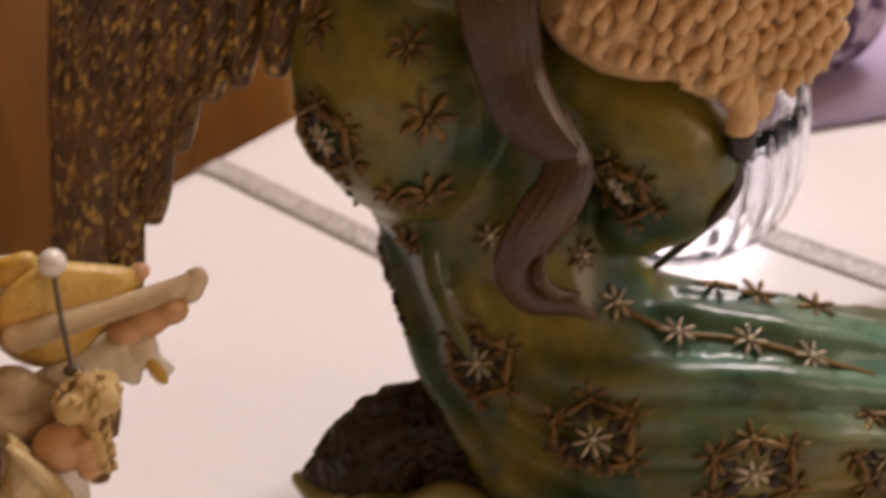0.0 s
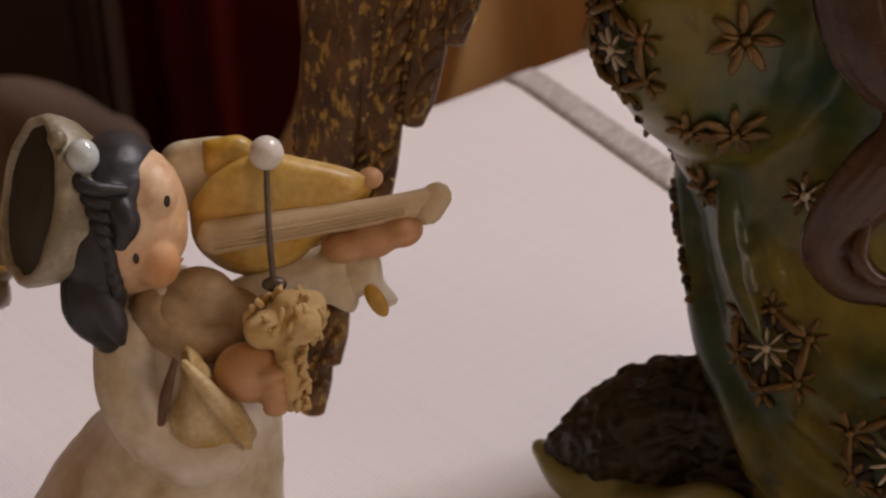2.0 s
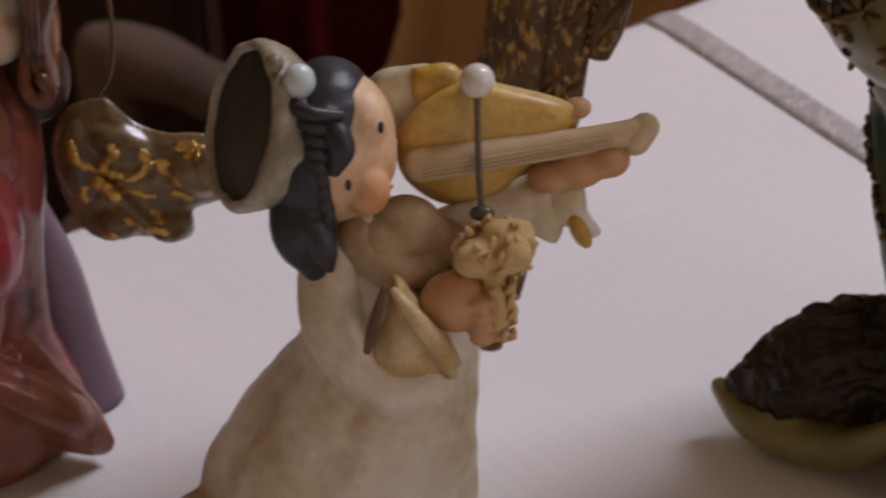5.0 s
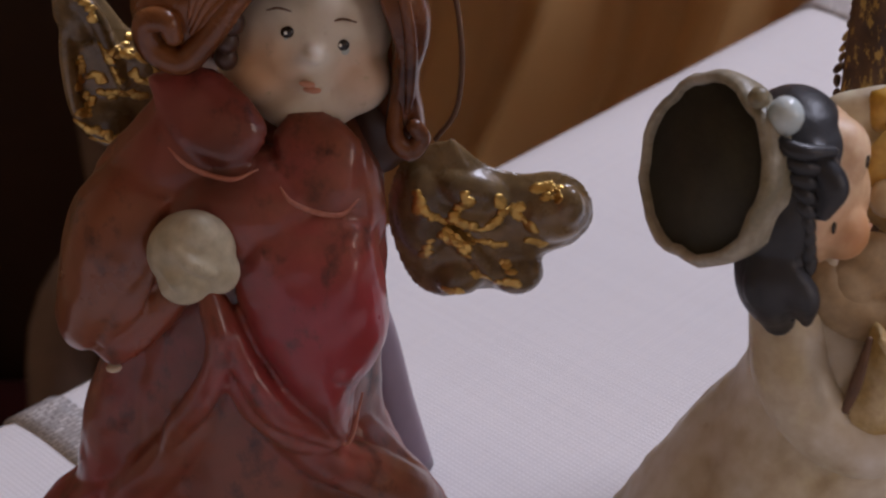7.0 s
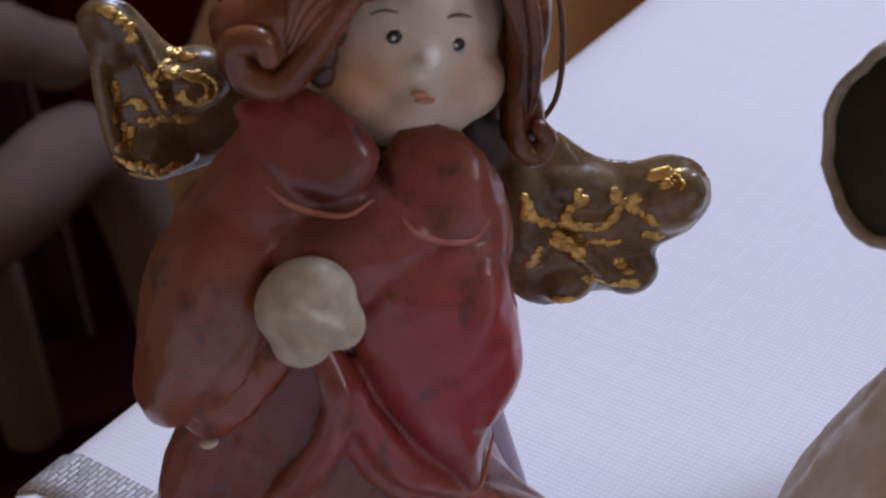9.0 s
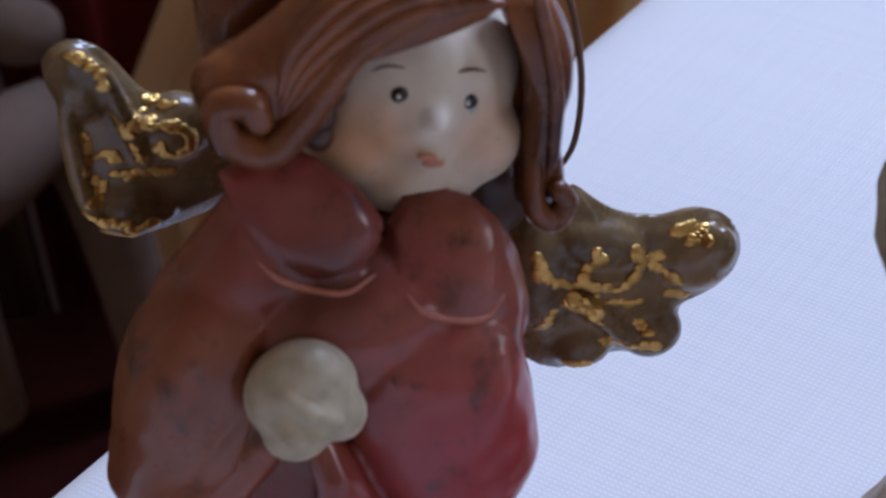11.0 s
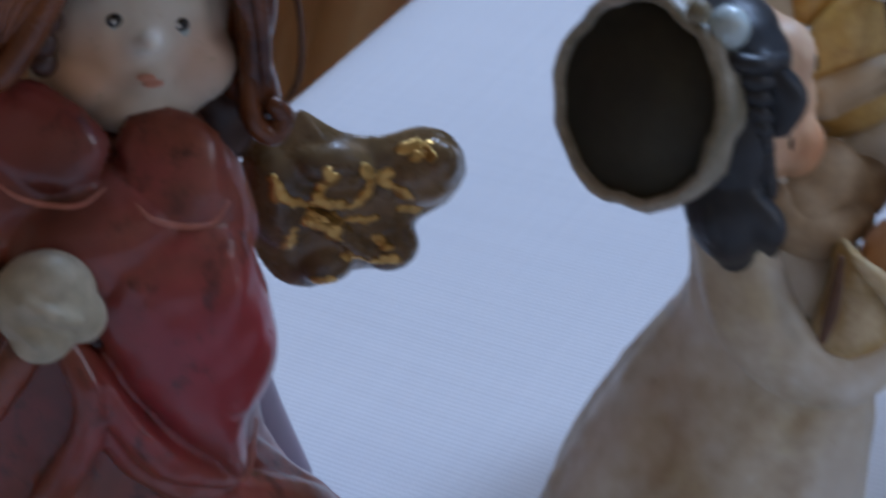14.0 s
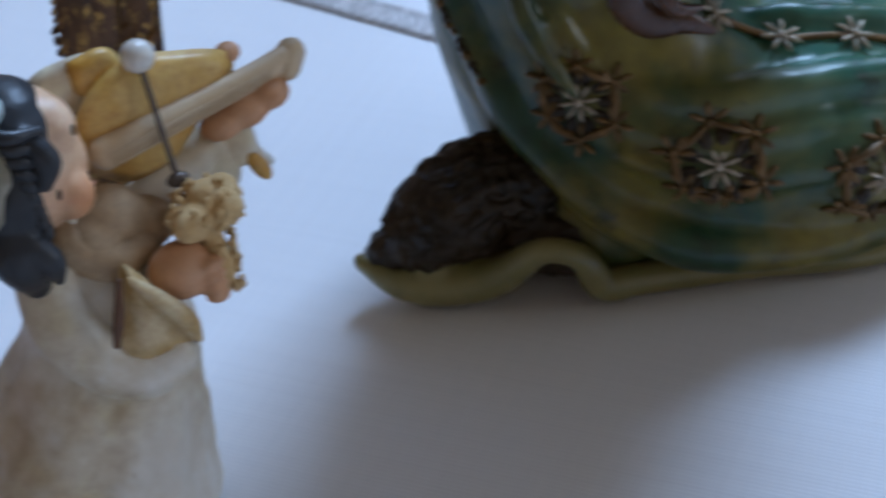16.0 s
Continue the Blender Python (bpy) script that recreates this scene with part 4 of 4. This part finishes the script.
# dark tube laid on the sleeve for the darkness of the cuff's slit
B.add(tube([(4.42, 3.1, 4.95), (4.28, 2.98, 4.5), (4.18, 2.98, 4.12)], [0.04, 0.075, 0.05], 8), cord_mat)
# small wings at the back
B.add(puff([(-0.6, -0.6), (-0.4, 0.2), (0.1, 0.35), (0.5, 0.3), (0.45, -0.1), (0.1, -0.6)], 0.15, (4.55, 4.9, 6.75), (0.98, 0.1, 0), (0, 0.1, 0.98)), cream)
B.add(puff([(-0.3, 0.25), (0.2, 0.3), (0.4, 0.0), (0.1, -0.3), (-0.3, -0.2)], 0.16, (4.98, 4.85, 6.85), (0.98, 0.1, 0), (0, 0.1, 0.98)), yellow)
tagged(B.thing("violin_angel_figurine", (3.4, 4.5, 0.0)), "small cream ceramic angel with dark hair playing a violin", "figurine")

# ---- kneeling angel in green holding a lamb ----
# teal spots: the lap's pearl paint, lightened to carry its glossy highlights
green = material("green_pearl_paint", (0.016, 0.046, 0.017), (0.150, 0.120, 0.015), 42, 0.36, bump=0.15, bump_scale=300, coat=0.15, spec=0.4, sharp=0.09, fine=0.5, fleck=((0.012, 0.016, 0.007), (110, 110, 110), 0.58, False),
                 spots=[((0.014, -0.030, 0.030), 0.022, (0.045, 0.15, 0.10), 0.8), ((0.045, -0.030, 0.028), 0.028, (0.06, 0.19, 0.135), 0.85), ((0.035, -0.045, 0.012), 0.018, (0.19, 0.13, 0.02), 0.6), ((-0.030, -0.025, 0.083), 0.013, (0.20, 0.15, 0.015), 0.6)])
bronze = material("bronze_paint", (0.075, 0.042, 0.011), (0.22, 0.125, 0.034), 300, 0.45, metal=0.3, bump=0.5)
pale_gold = material("pale_gold", (0.42, 0.35, 0.25), (0.60, 0.53, 0.42), 300, 0.4, metal=0.3)
hair_brown = material("long_hair", (0.028, 0.012, 0.005), (0.085, 0.036, 0.013), 70, 0.27, fine=0.3, spec=0.4, coat=0.1)
wing_gold = material("antique_gold_wing", (0.060, 0.026, 0.010), (0.19, 0.095, 0.028), 160, 0.42, bump=0.8, bump_scale=420, sharp=0.18, fine=0.4,
                     fleck=((0.50, 0.32, 0.10), (900, 900, 380), 0.545, True))
gold_fleck = material("gold_fleck", (0.30, 0.18, 0.05), (0.52, 0.36, 0.13), 400, 0.35, metal=0.8, bump=0.5)
wool = material("cream_wool", (0.50, 0.27, 0.11), (0.66, 0.44, 0.22), 120, 0.6, bump=0.3, fine=0.4)
bark = material("dark_root", (0.012, 0.009, 0.005), (0.045, 0.028, 0.012), 160, 0.45, bump=1.0, bump_scale=200, coat=0.1, spec=0.3, fine=0.5)
olive = material("olive_paint", (0.15, 0.135, 0.035), (0.26, 0.23, 0.085), 90, 0.32, coat=0.4)

G = Shape()
dress = [
    loft([(16.8, 6.6, 0.0, 3.6, 2.5), (16.6, 6.6, 0.5, 4.1, 2.85), (16.1, 6.55, 1.2, 4.3, 2.85), (15.6, 6.45, 2.0, 3.9, 2.65), (14.4, 6.5, 3.0, 2.95, 2.2), (13.3, 6.95, 4.0, 2.05, 1.85), (13.0, 7.4, 5.0, 2.0, 1.8),
          (12.8, 7.6, 6.0, 2.25, 1.8), (12.7, 8.0, 8.0, 2.0, 1.9), (12.6, 8.2, 11.0, 1.7, 1.6)], 5, (0.0, 0.012, 0.012, 0.0), 1.0),
    ell((18.6, 6.3, 1.0), (3.4, 2.5, 1.65), (0, 10, 0)),
    tube([(14.3, 6.2, 2.45), (16.5, 6.0, 2.1), (19.0, 6.0, 1.3)], [1.5, 1.55, 1.4], 20),
    ell((16.0, 5.7, 2.35), (3.0, 1.4, 1.3), (0, 13, 0)),
    tube([(12.3, 8.3, 6.2), (12.45, 8.35, 4.5), (12.65, 8.35, 3.0), (13.1, 8.3, 1.2)], [1.5, 1.55, 1.6, 1.7], 20),
    ell((12.9, 6.3, 0.9), (1.6, 1.2, 0.9)),
    ell((11.25, 6.7, 8.2), (1.75, 1.6, 2.3), (0, -5, 0)),                   # wide sleeve
    ell((12.2, 7.0, 11.0), (1.9, 1.7, 2.2)),
    tube([(13.9, 6.4, 8.0), (15.0, 6.0, 7.2), (15.5, 5.9, 6.3), (14.8, 6.0, 5.6)], [0.8, 1.05, 1.05, 0.7], 20),   # other sleeve
]
# folds of the skirt, swept from the knee up to the waist
for y0, z0, r in ((0.0, 0.0, 0.34), (-0.35, -0.55, 0.3), (-0.6, -1.05, 0.3)):
    dress.append(tube([(12.3, 5.5 + y0, 3.9 + z0), (13.5, 4.85 + y0, 3.4 + z0), (15.2, 4.5 + y0, 3.28 + z0), (17.2, 4.38 + y0, 2.85 + z0), (19.5, 4.7 + y0, 1.9 + z0)], [r * 0.4, r, r, r, r * 0.6], 12))
dress.append(tube([(11.0, 7.9, 5.6), (11.1, 7.5, 4.4), (11.4, 6.6, 3.1), (12.1, 5.3, 1.9), (13.4, 4.3, 1.1), (15.5, 3.9, 0.75), (18.5, 4.0, 0.6)], [0.25, 0.36, 0.42, 0.42, 0.4, 0.36, 0.3], 14))
for o in (0.0, 0.5):
    dress.append(tube([(11.3 + o, 6.3, 5.8), (11.4 + o, 5.9, 4.8), (11.8 + o, 5.3, 3.9)], [0.12, 0.2, 0.1], 10))
for p in ([(14.7, 5.9, 3.95), (16.0, 5.5, 3.72), (17.6, 5.3, 3.2), (19.2, 5.4, 2.6)], [(15.0, 6.6, 3.85), (16.4, 6.4, 3.6), (18.2, 6.3, 2.95)], [(13.0, 5.1, 3.1), (14.6, 4.15, 2.5), (16.5, 3.75, 2.35), (19.0, 3.8, 1.75)], [(13.6, 4.6, 2.3), (15.2, 3.85, 1.75), (17.2, 3.6, 1.5), (19.4, 3.8, 1.1)]):
    dress.append(tube(p, [0.1, 0.24, 0.22, 0.12][:len(p)], 12))
dress_skin = roughen(fused(dress, 0.09, 3), 0.06, 0.9)
G.add(dress_skin, green)
tree = BVHTree.FromPolygons([Vector(v) for v in dress_skin[0]], dress_skin[1])
FACING = Vector((0.12, 0.83, -0.55)).normalized()


def on_skin(p):
    hit = tree.ray_cast(Vector(p) - FACING * 12, FACING)
    if hit[0] is None:
        q = tree.find_nearest(Vector(p))
        return q[0], q[1]
    return hit[0], hit[1]


def frame_on(p):
    c, nrm = on_skin(p)
    a = nrm.cross(Vector((0, 0, 1)))
    a = a.normalized() if a.length > 0.1 else Vector((1, 0, 0))
    return c, nrm, a, nrm.cross(a)


def petal(S, c, nrm, way, length, width, mat, start=0.06):
    side = nrm.cross(way)
    m = Matrix((way, side, nrm)).transposed()
    e = m.to_euler()
    mid = c + way * (start + length / 2) + nrm * 0.03
    S.add(ell(tuple(mid), (length / 2, width / 2, 0.05), tuple(math.degrees(x) for x in e), 8, 5), mat)


def blossom(S, c, nrm, a, b, size, mat, petals=5, turn=0.0, width=0.32):
    for k in range(petals):
        t = turn + 2 * math.pi * k / petals
        petal(S, c, nrm, (a * math.cos(t) + b * math.sin(t)).normalized(), size, size * width * 2.0 * 0.5, mat)
    S.add(ell(tuple(c + nrm * 0.05), (0.07, 0.07, 0.07), n=8, m=5), mat)


def rosette(S, p, size):
    """A pale star in a ring of small bronze blossoms joined by ribs."""
    c, nrm, a, b = frame_on(p)
    blossom(S, c + nrm * 0.04, nrm, a, b, size * 0.42, pale_gold, 8, 0.2, 0.2)
    for k in range(10):
        t = math.pi / 5 * k
        q, nq = tree.find_nearest(c + (a * math.cos(t) + b * math.sin(t)) * size * 0.62)[:2]
        petal(S, q - nq * 0.035, nq, (a * math.cos(t) + b * math.sin(t)).normalized(), size * 0.55, size * 0.36, bark, -size * 0.25)
    ring = []
    for k in range(6):
        t = 0.5 + math.pi / 3 * k
        q = c + (a * math.cos(t) + b * math.sin(t)) * size
        near = tree.find_nearest(q)
        ring.append((near[0], near[1]))
    for k, (q, nn) in enumerate(ring):
        aa = nn.cross(Vector((0, 0, 1)))
        aa = aa.normalized() if aa.length > 0.1 else Vector((1, 0, 0))
        blossom(S, q, nn, aa, nn.cross(aa), size * 0.4, bronze, 6, 0.4 * k, 0.36)
        q2, n2 = ring[(k + 1) % 6]
        S.add(tube([tuple(q + nn * 0.03), tuple((q + q2) / 2 * 1.0 + (nn + n2) * 0.06), tuple(q2 + n2 * 0.03)], [0.03, 0.065, 0.03], 6, 3), bronze)


for p, s in (((11.92, 5.43, 3.67), 0.62), ((13.48, 4.2, 2.6), 0.72), ((16.0, 3.8, 1.75), 0.74), ((18.4, 4.2, 1.3), 0.7), ((14.45, 5.42, 6.44), 0.6), ((9.95, 6.4, 7.5), 0.6)):
    rosette(G, p, s)
for p, s in (((11.44, 5.41, 8.05), 0.5), ((11.3, 5.6, 9.2), 0.4), ((10.0, 6.2, 9.6), 0.42), ((11.4, 5.8, 6.6), 0.5), ((10.9, 6.2, 6.4), 0.36), ((13.8, 5.6, 5.3), 0.3), ((11.1, 6.4, 5.6), 0.4), ((12.3, 5.6, 5.9), 0.3)):
    c, nrm, a, b = frame_on(p)
    blossom(G, c, nrm, a, b, s * 0.9, bronze, 7, 0.3, 0.34)
    blossom(G, c + nrm * 0.03, nrm, a, b, s * 0.5, pale_gold if s < 0.32 else bronze, 6, 0.8, 0.3)
# braid along the tunic's hem with little stars
hem = [(14.25, 5.4, 4.4), (14.7, 5.2, 4.1), (15.19, 5.0, 3.86), (15.8, 5.0, 3.68), (16.39, 5.0, 3.49), (16.9, 5.0, 3.25), (17.42, 5.0, 2.97), (18.53, 5.0, 2.43)]
pts = [on_skin(p) for p in hem]
G.add(tube([tuple(c + n * 0.03) for c, n in pts], [0.06] * len(pts), 8, 5), bronze)
for i in range(0, len(hem), 2):
    c, nrm, a, b = frame_on(hem[i])
    blossom(G, c + nrm * 0.06, nrm, a, b, 0.28, pale_gold, 7, 0.2 * i, 0.24)
top = [(16.3, 6.6, 3.7), (17.0, 6.5, 3.45), (18.0, 6.4, 3.1)]
for p in top:
    c, nrm, a, b = frame_on(p)
    blossom(G, c, nrm, a, b, 0.34, bronze, 6, 0.3)
# crusted edge down the side of the dress
side = [on_skin(p) for p in ((10.75, 8.2, 5.6), (10.8, 7.9, 4.8), (10.95, 7.6, 4.0), (11.2, 7.1, 3.2))]
rc = random.Random(21)
for (c0, n0), (c1, n1) in zip(side, side[1:]):
    for k in range(7):
        q = c0.lerp(c1, k / 7) + Vector((-0.25 + rc.uniform(-0.04, 0.04), 0.1, rc.uniform(-0.04, 0.04)))
        near = tree.find_nearest(q)[0]
        G.add(ell(tuple(near), (rc.uniform(0.05, 0.1), 0.08, rc.uniform(0.05, 0.11)), (0, rc.uniform(-40, 40), 0), 7, 5), bark if k % 3 else bronze)
# edge braid of the sleeve
edge = [on_skin((16.6, 6.2, 6.9)), on_skin((16.4, 5.6, 6.2)), on_skin((15.9, 5.6, 5.5)), on_skin((15.2, 5.6, 5.0))]
G.add(tube([tuple(c) for c, n in edge], [0.07, 0.1, 0.1, 0.06], 8, 5), bark)
# long wavy hair
def lock(path, widths, n=7):
    """Strands side by side along a path, spread across it in the plane of x and z."""
    P = np.array(path, float)
    T = np.gradient(P, axis=0)
    N = np.stack([T[:, 2], 0 * T[:, 0], -T[:, 0]], 1)
    N /= np.linalg.norm(N, axis=1)[:, None] + 1e-9
    W = np.array(widths)
    out = []
    for k in range(n):
        o = 2 * k / (n - 1) - 1
        Q = P + N * (o * 0.74 * W)[:, None] + np.array([(0, 0.25 * o * o * w, 0) for w in W])
        out.append(tube([tuple(q) for q in Q], [0.24 * w + 0.02 for w in W], 12, 7))
    return out


upper = lock([(12.6, 5.3, 12.0), (12.58, 4.9, 10.1), (12.65, 4.75, 9.0), (12.85, 4.6, 8.3), (13.2, 4.5, 7.8), (13.5, 4.45, 7.62)], [0.64, 0.62, 0.54, 0.5, 0.36, 0.12])
lower = lock([(13.25, 4.95, 8.0), (13.45, 4.65, 7.25), (13.1, 4.55, 6.65), (12.68, 4.6, 6.05), (12.5, 4.7, 5.5), (12.78, 4.65, 5.08), (13.3, 4.6, 4.92), (13.7, 4.55, 4.68)], [0.3, 0.4, 0.48, 0.42, 0.34, 0.26, 0.17, 0.05])
G.add(fused(upper, 0.035, 1), hair_brown)
G.add(fused(lower, 0.035, 1), hair_brown)
G.add(tube([(12.95, 4.6, 6.0), (12.85, 4.5, 5.6), (13.05, 4.45, 5.3), (13.45, 4.45, 5.2)], [0.06, 0.12, 0.12, 0.04], 12), hair_brown)
# lamb
lamb_skin = fused([ell((15.6, 5.9, 9.8), (2.3, 1.5, 1.75), (0, -6, 0)), ell((17.0, 5.7, 9.0), (1.1, 1.0, 1.35)), ell((16.1, 5.6, 8.5), (0.8, 0.8, 0.8))], 0.1, 3)
G.add(lamb_skin, wool)
lamb_tree = BVHTree.FromPolygons([Vector(v) for v in lamb_skin[0]], lamb_skin[1])
rnd = random.Random(11)
for r in range(6):
    for k in range(17):
        x = 13.6 + k * 0.27 + rnd.uniform(-0.07, 0.07)
        z = float(np.interp(x, [13.5, 14.1, 15.3, 16.1, 17.1, 18.0], [9.3, 8.85, 8.4, 7.85, 7.95, 8.5])) + 0.22 + r * 0.44 + rnd.uniform(-0.09, 0.09)
        on = lamb_tree.ray_cast(Vector((x, 0, z)), Vector((0, 1, 0)))[0]
        y = on.y - 0.02 if on else 5.6
        L = rnd.uniform(0.85, 1.2)
        G.add(tube([(x, y + 0.03, z + 0.27 * L), (x + rnd.uniform(0.02, 0.13), y - 0.05, z + 0.09), (x - rnd.uniform(0.0, 0.1), y - 0.05, z - 0.1), (x + 0.05, y + 0.06, z - 0.27 * L)], [0.07, rnd.uniform(0.1, 0.15), 0.12, 0.05], 8, 3), wool)
G.add(tube([(16.2, 5.2, 8.6), (16.35, 5.1, 7.7), (16.3, 5.05, 7.35)], [0.38, 0.26, 0.24], 12), wool)
G.add(tube([(16.6, 5.5, 8.5), (16.75, 5.4, 7.8), (16.7, 5.4, 7.5)], [0.35, 0.24, 0.22], 12), wool)
G.add(tube([(16.3, 5.05, 7.2), (16.28, 5.02, 7.0)], [0.25, 0.22], 12), black_paint)
# dark root and olive fold at the hem
root = [ell((10.45, 7.0, 1.28), (1.1, 0.9, 0.88)), ell((9.75, 7.05, 1.08), (0.62, 0.7, 0.68)), ell((11.4, 7.0, 1.45), (1.2, 0.95, 0.78)), ell((9.2, 7.2, 0.85), (0.36, 0.4, 0.36)), ell((12.1, 6.3, 0.8), (1.2, 0.9, 0.75))]
rg = random.Random(2)
for k in range(13):
    a = 0.25 + 2.2 * k / 12
    cy, cz = -math.cos(a), math.sin(a)
    root.append(tube([(9.1 + rg.uniform(0, 0.3), 7.1 + 0.5 * cy, 0.98 + 0.42 * cz), (9.75, 7.05 + 0.72 * cy, 1.1 + 0.7 * cz), (10.5, 7.0 + 0.9 * cy + rg.uniform(-0.06, 0.06), 1.3 + 0.88 * cz), (11.7, 7.0 + 0.9 * cy, 1.5 + 0.76 * cz)], [0.05, rg.uniform(0.06, 0.16), rg.uniform(0.06, 0.17), 0.08], 8, 4))
G.add(roughen(roughen(fused(root, 0.045, 1), 0.08, 2.2), 0.05, 7.0), bark)
G.add(fused([tube([(8.8, 7.3, 0.75), (9.2, 6.8, 0.5), (9.85, 6.5, 0.36), (10.6, 6.05, 0.55), (11.15, 5.6, 1.1), (11.65, 5.3, 1.0), (12.0, 5.25, 0.35), (12.5, 5.15, 0.3), (13.2, 4.95, 0.28), (14.3, 4.55, 0.28), (16.0, 3.8, 0.3), (18.5, 3.5, 0.3)],
           [0.16, 0.26, 0.34, 0.32, 0.22, 0.22, 0.28, 0.28, 0.28, 0.26, 0.24, 0.24], 12), ell((9.9, 6.9, 0.5), (0.7, 0.6, 0.5)), ell((10.6, 6.9, 0.5), (0.9, 0.8, 0.5)), ell((9.8, 6.7, 0.2), (0.5, 0.4, 0.2))], 0.06, 2), olive)
# far wing: long hanging feathers with corded quills, their rounded ends stepping up
fe = random.Random(8)
ends = [(5.34, 1.25), (5.62, 2.0), (5.98, 3.0), (6.4, 4.2), (6.95, 5.45), (7.6, 6.75), (8.25, 7.6), (8.75, 7.8), (9.4, 7.9)]
for k, (xb, zt) in enumerate(ends):
    back = lambda z: 9.05 - 0.04 * k - 0.36 * max(0.0, 5.4 - z)
    lean = lambda z: xb + 0.02 * (min(z, 5.2) - min(zt, 5.2)) + 0.2 * max(0.0, z - max(5.2, zt))
    path = [(lean(z), back(z), z) for z in (zt, zt + 0.6, zt + 2.0, (zt + 14.4) / 2, 12.2)]
    G.add(tube(path, [0.18, 0.3, 0.33, 0.36, 0.38], 16, 8, flat=0.45, side=(0, -1, 0), ridges=4, ridge=0.04), wing_gold)
    for z in np.arange(zt + 0.35, 10.8, 0.34):
        G.add(ell((lean(z) + 0.1, back(z) - 0.13, z + fe.uniform(-0.04, 0.04)), (0.11 * fe.uniform(0.85, 1.15), 0.07, 0.27), (0, 36, 0), 10, 7), wing_gold)
    for z in np.arange(zt + 0.15, 10.8, 0.16):
        G.add(ell((lean(z) - 0.2, back(z) - 0.12, z), (0.05 * fe.uniform(0.6, 1.3), 0.06, 0.1 * fe.uniform(0.7, 1.2)), (0, fe.uniform(0, 50), 0), 6, 5), gold_fleck if fe.random() < 0.35 else wing_gold)
tagged(G.thing("kneeling_angel_figurine", (14.0, 8.0, 0.0)), "large resin angel in a green flowered dress holding a lamb", "figurine")

# ---- glass bowl, lilac cloth and lace beyond ----
def glass_material():
    m = bpy.data.materials.new("clear_glass")
    m.use_nodes = True
    b = m.node_tree.nodes["Principled BSDF"]
    b.inputs["Transmission Weight"].default_value, b.inputs["Roughness"].default_value, b.inputs["IOR"].default_value = 1.0, 0.02, 1.3
    b.inputs["Base Color"].default_value = (0.95, 0.96, 1, 1)
    return m


def bowl(c, n=144):
    rows = []
    prof = [(0.6, 0.05), (1.7, 0.08), (2.4, 0.7), (2.75, 1.6), (2.9, 2.6), (2.85, 3.4), (2.7, 3.45), (2.6, 2.6), (2.45, 1.7), (2.1, 0.95), (1.4, 0.45), (0.5, 0.4)]
    for r, z in prof:
        rows.append(np.array([(c[0] + r * (1 + 0.016 * math.cos(24 * 2 * math.pi * k / n)) * math.cos(2 * math.pi * k / n), c[1] + r * (1 + 0.016 * math.cos(24 * 2 * math.pi * k / n)) * math.sin(2 * math.pi * k / n), c[2] + z) for k in range(n)]))
    return grid(rows)


tagged(simple("glass_bowl", bowl((18.2, 15.6, 0.0)), glass_material(), base=(18.2, 15.6, 0), smooth=True), "clear cut-glass bowl standing on the tablecloth", "bowl").visible_shadow = False
lilac = material("lilac_cloth", (0.50, 0.40, 0.62), (0.60, 0.50, 0.72), 30, 0.85, bump=0.2)
tagged(simple("napkin", box((20.5, 20, 0.02), (34, 30, 0.35), 0.1), lilac, base=(27, 25, 0)), "folded lilac cloth napkin on the table", "napkin")
lace = material("purple_lace", (0.06, 0.02, 0.07), (0.42, 0.36, 0.46), 160, 0.7, sharp=0.06, bump=0.6)
tagged(simple("lace_bag", fused([ell((23.5, 23.0, 2.2), (2.6, 2.0, 2.0)), ell((24.5, 23.5, 3.6), (1.2, 1.0, 1.4))], 0.2, 4), lace, base=(23.5, 23, 0.2)), "small purple and white lace bag on the napkin", "bag")
grey_stone = material("grey_ceramic", (0.28, 0.25, 0.20), (0.36, 0.33, 0.27), 60, 0.6)
tagged(simple("ceramic_vase", loft([(23.3, 10.5, 0.0, 1.1, 1.1), (23.3, 10.5, 1.2, 1.7, 1.7), (23.3, 10.5, 3.2, 2.0, 2.0), (23.3, 10.5, 5.2, 1.5, 1.5), (23.3, 10.5, 6.2, 1.1, 1.1)]), grey_stone, base=(23.3, 10.5, 0)), "grey-beige ceramic vase beside the kneeling angel", "vase")
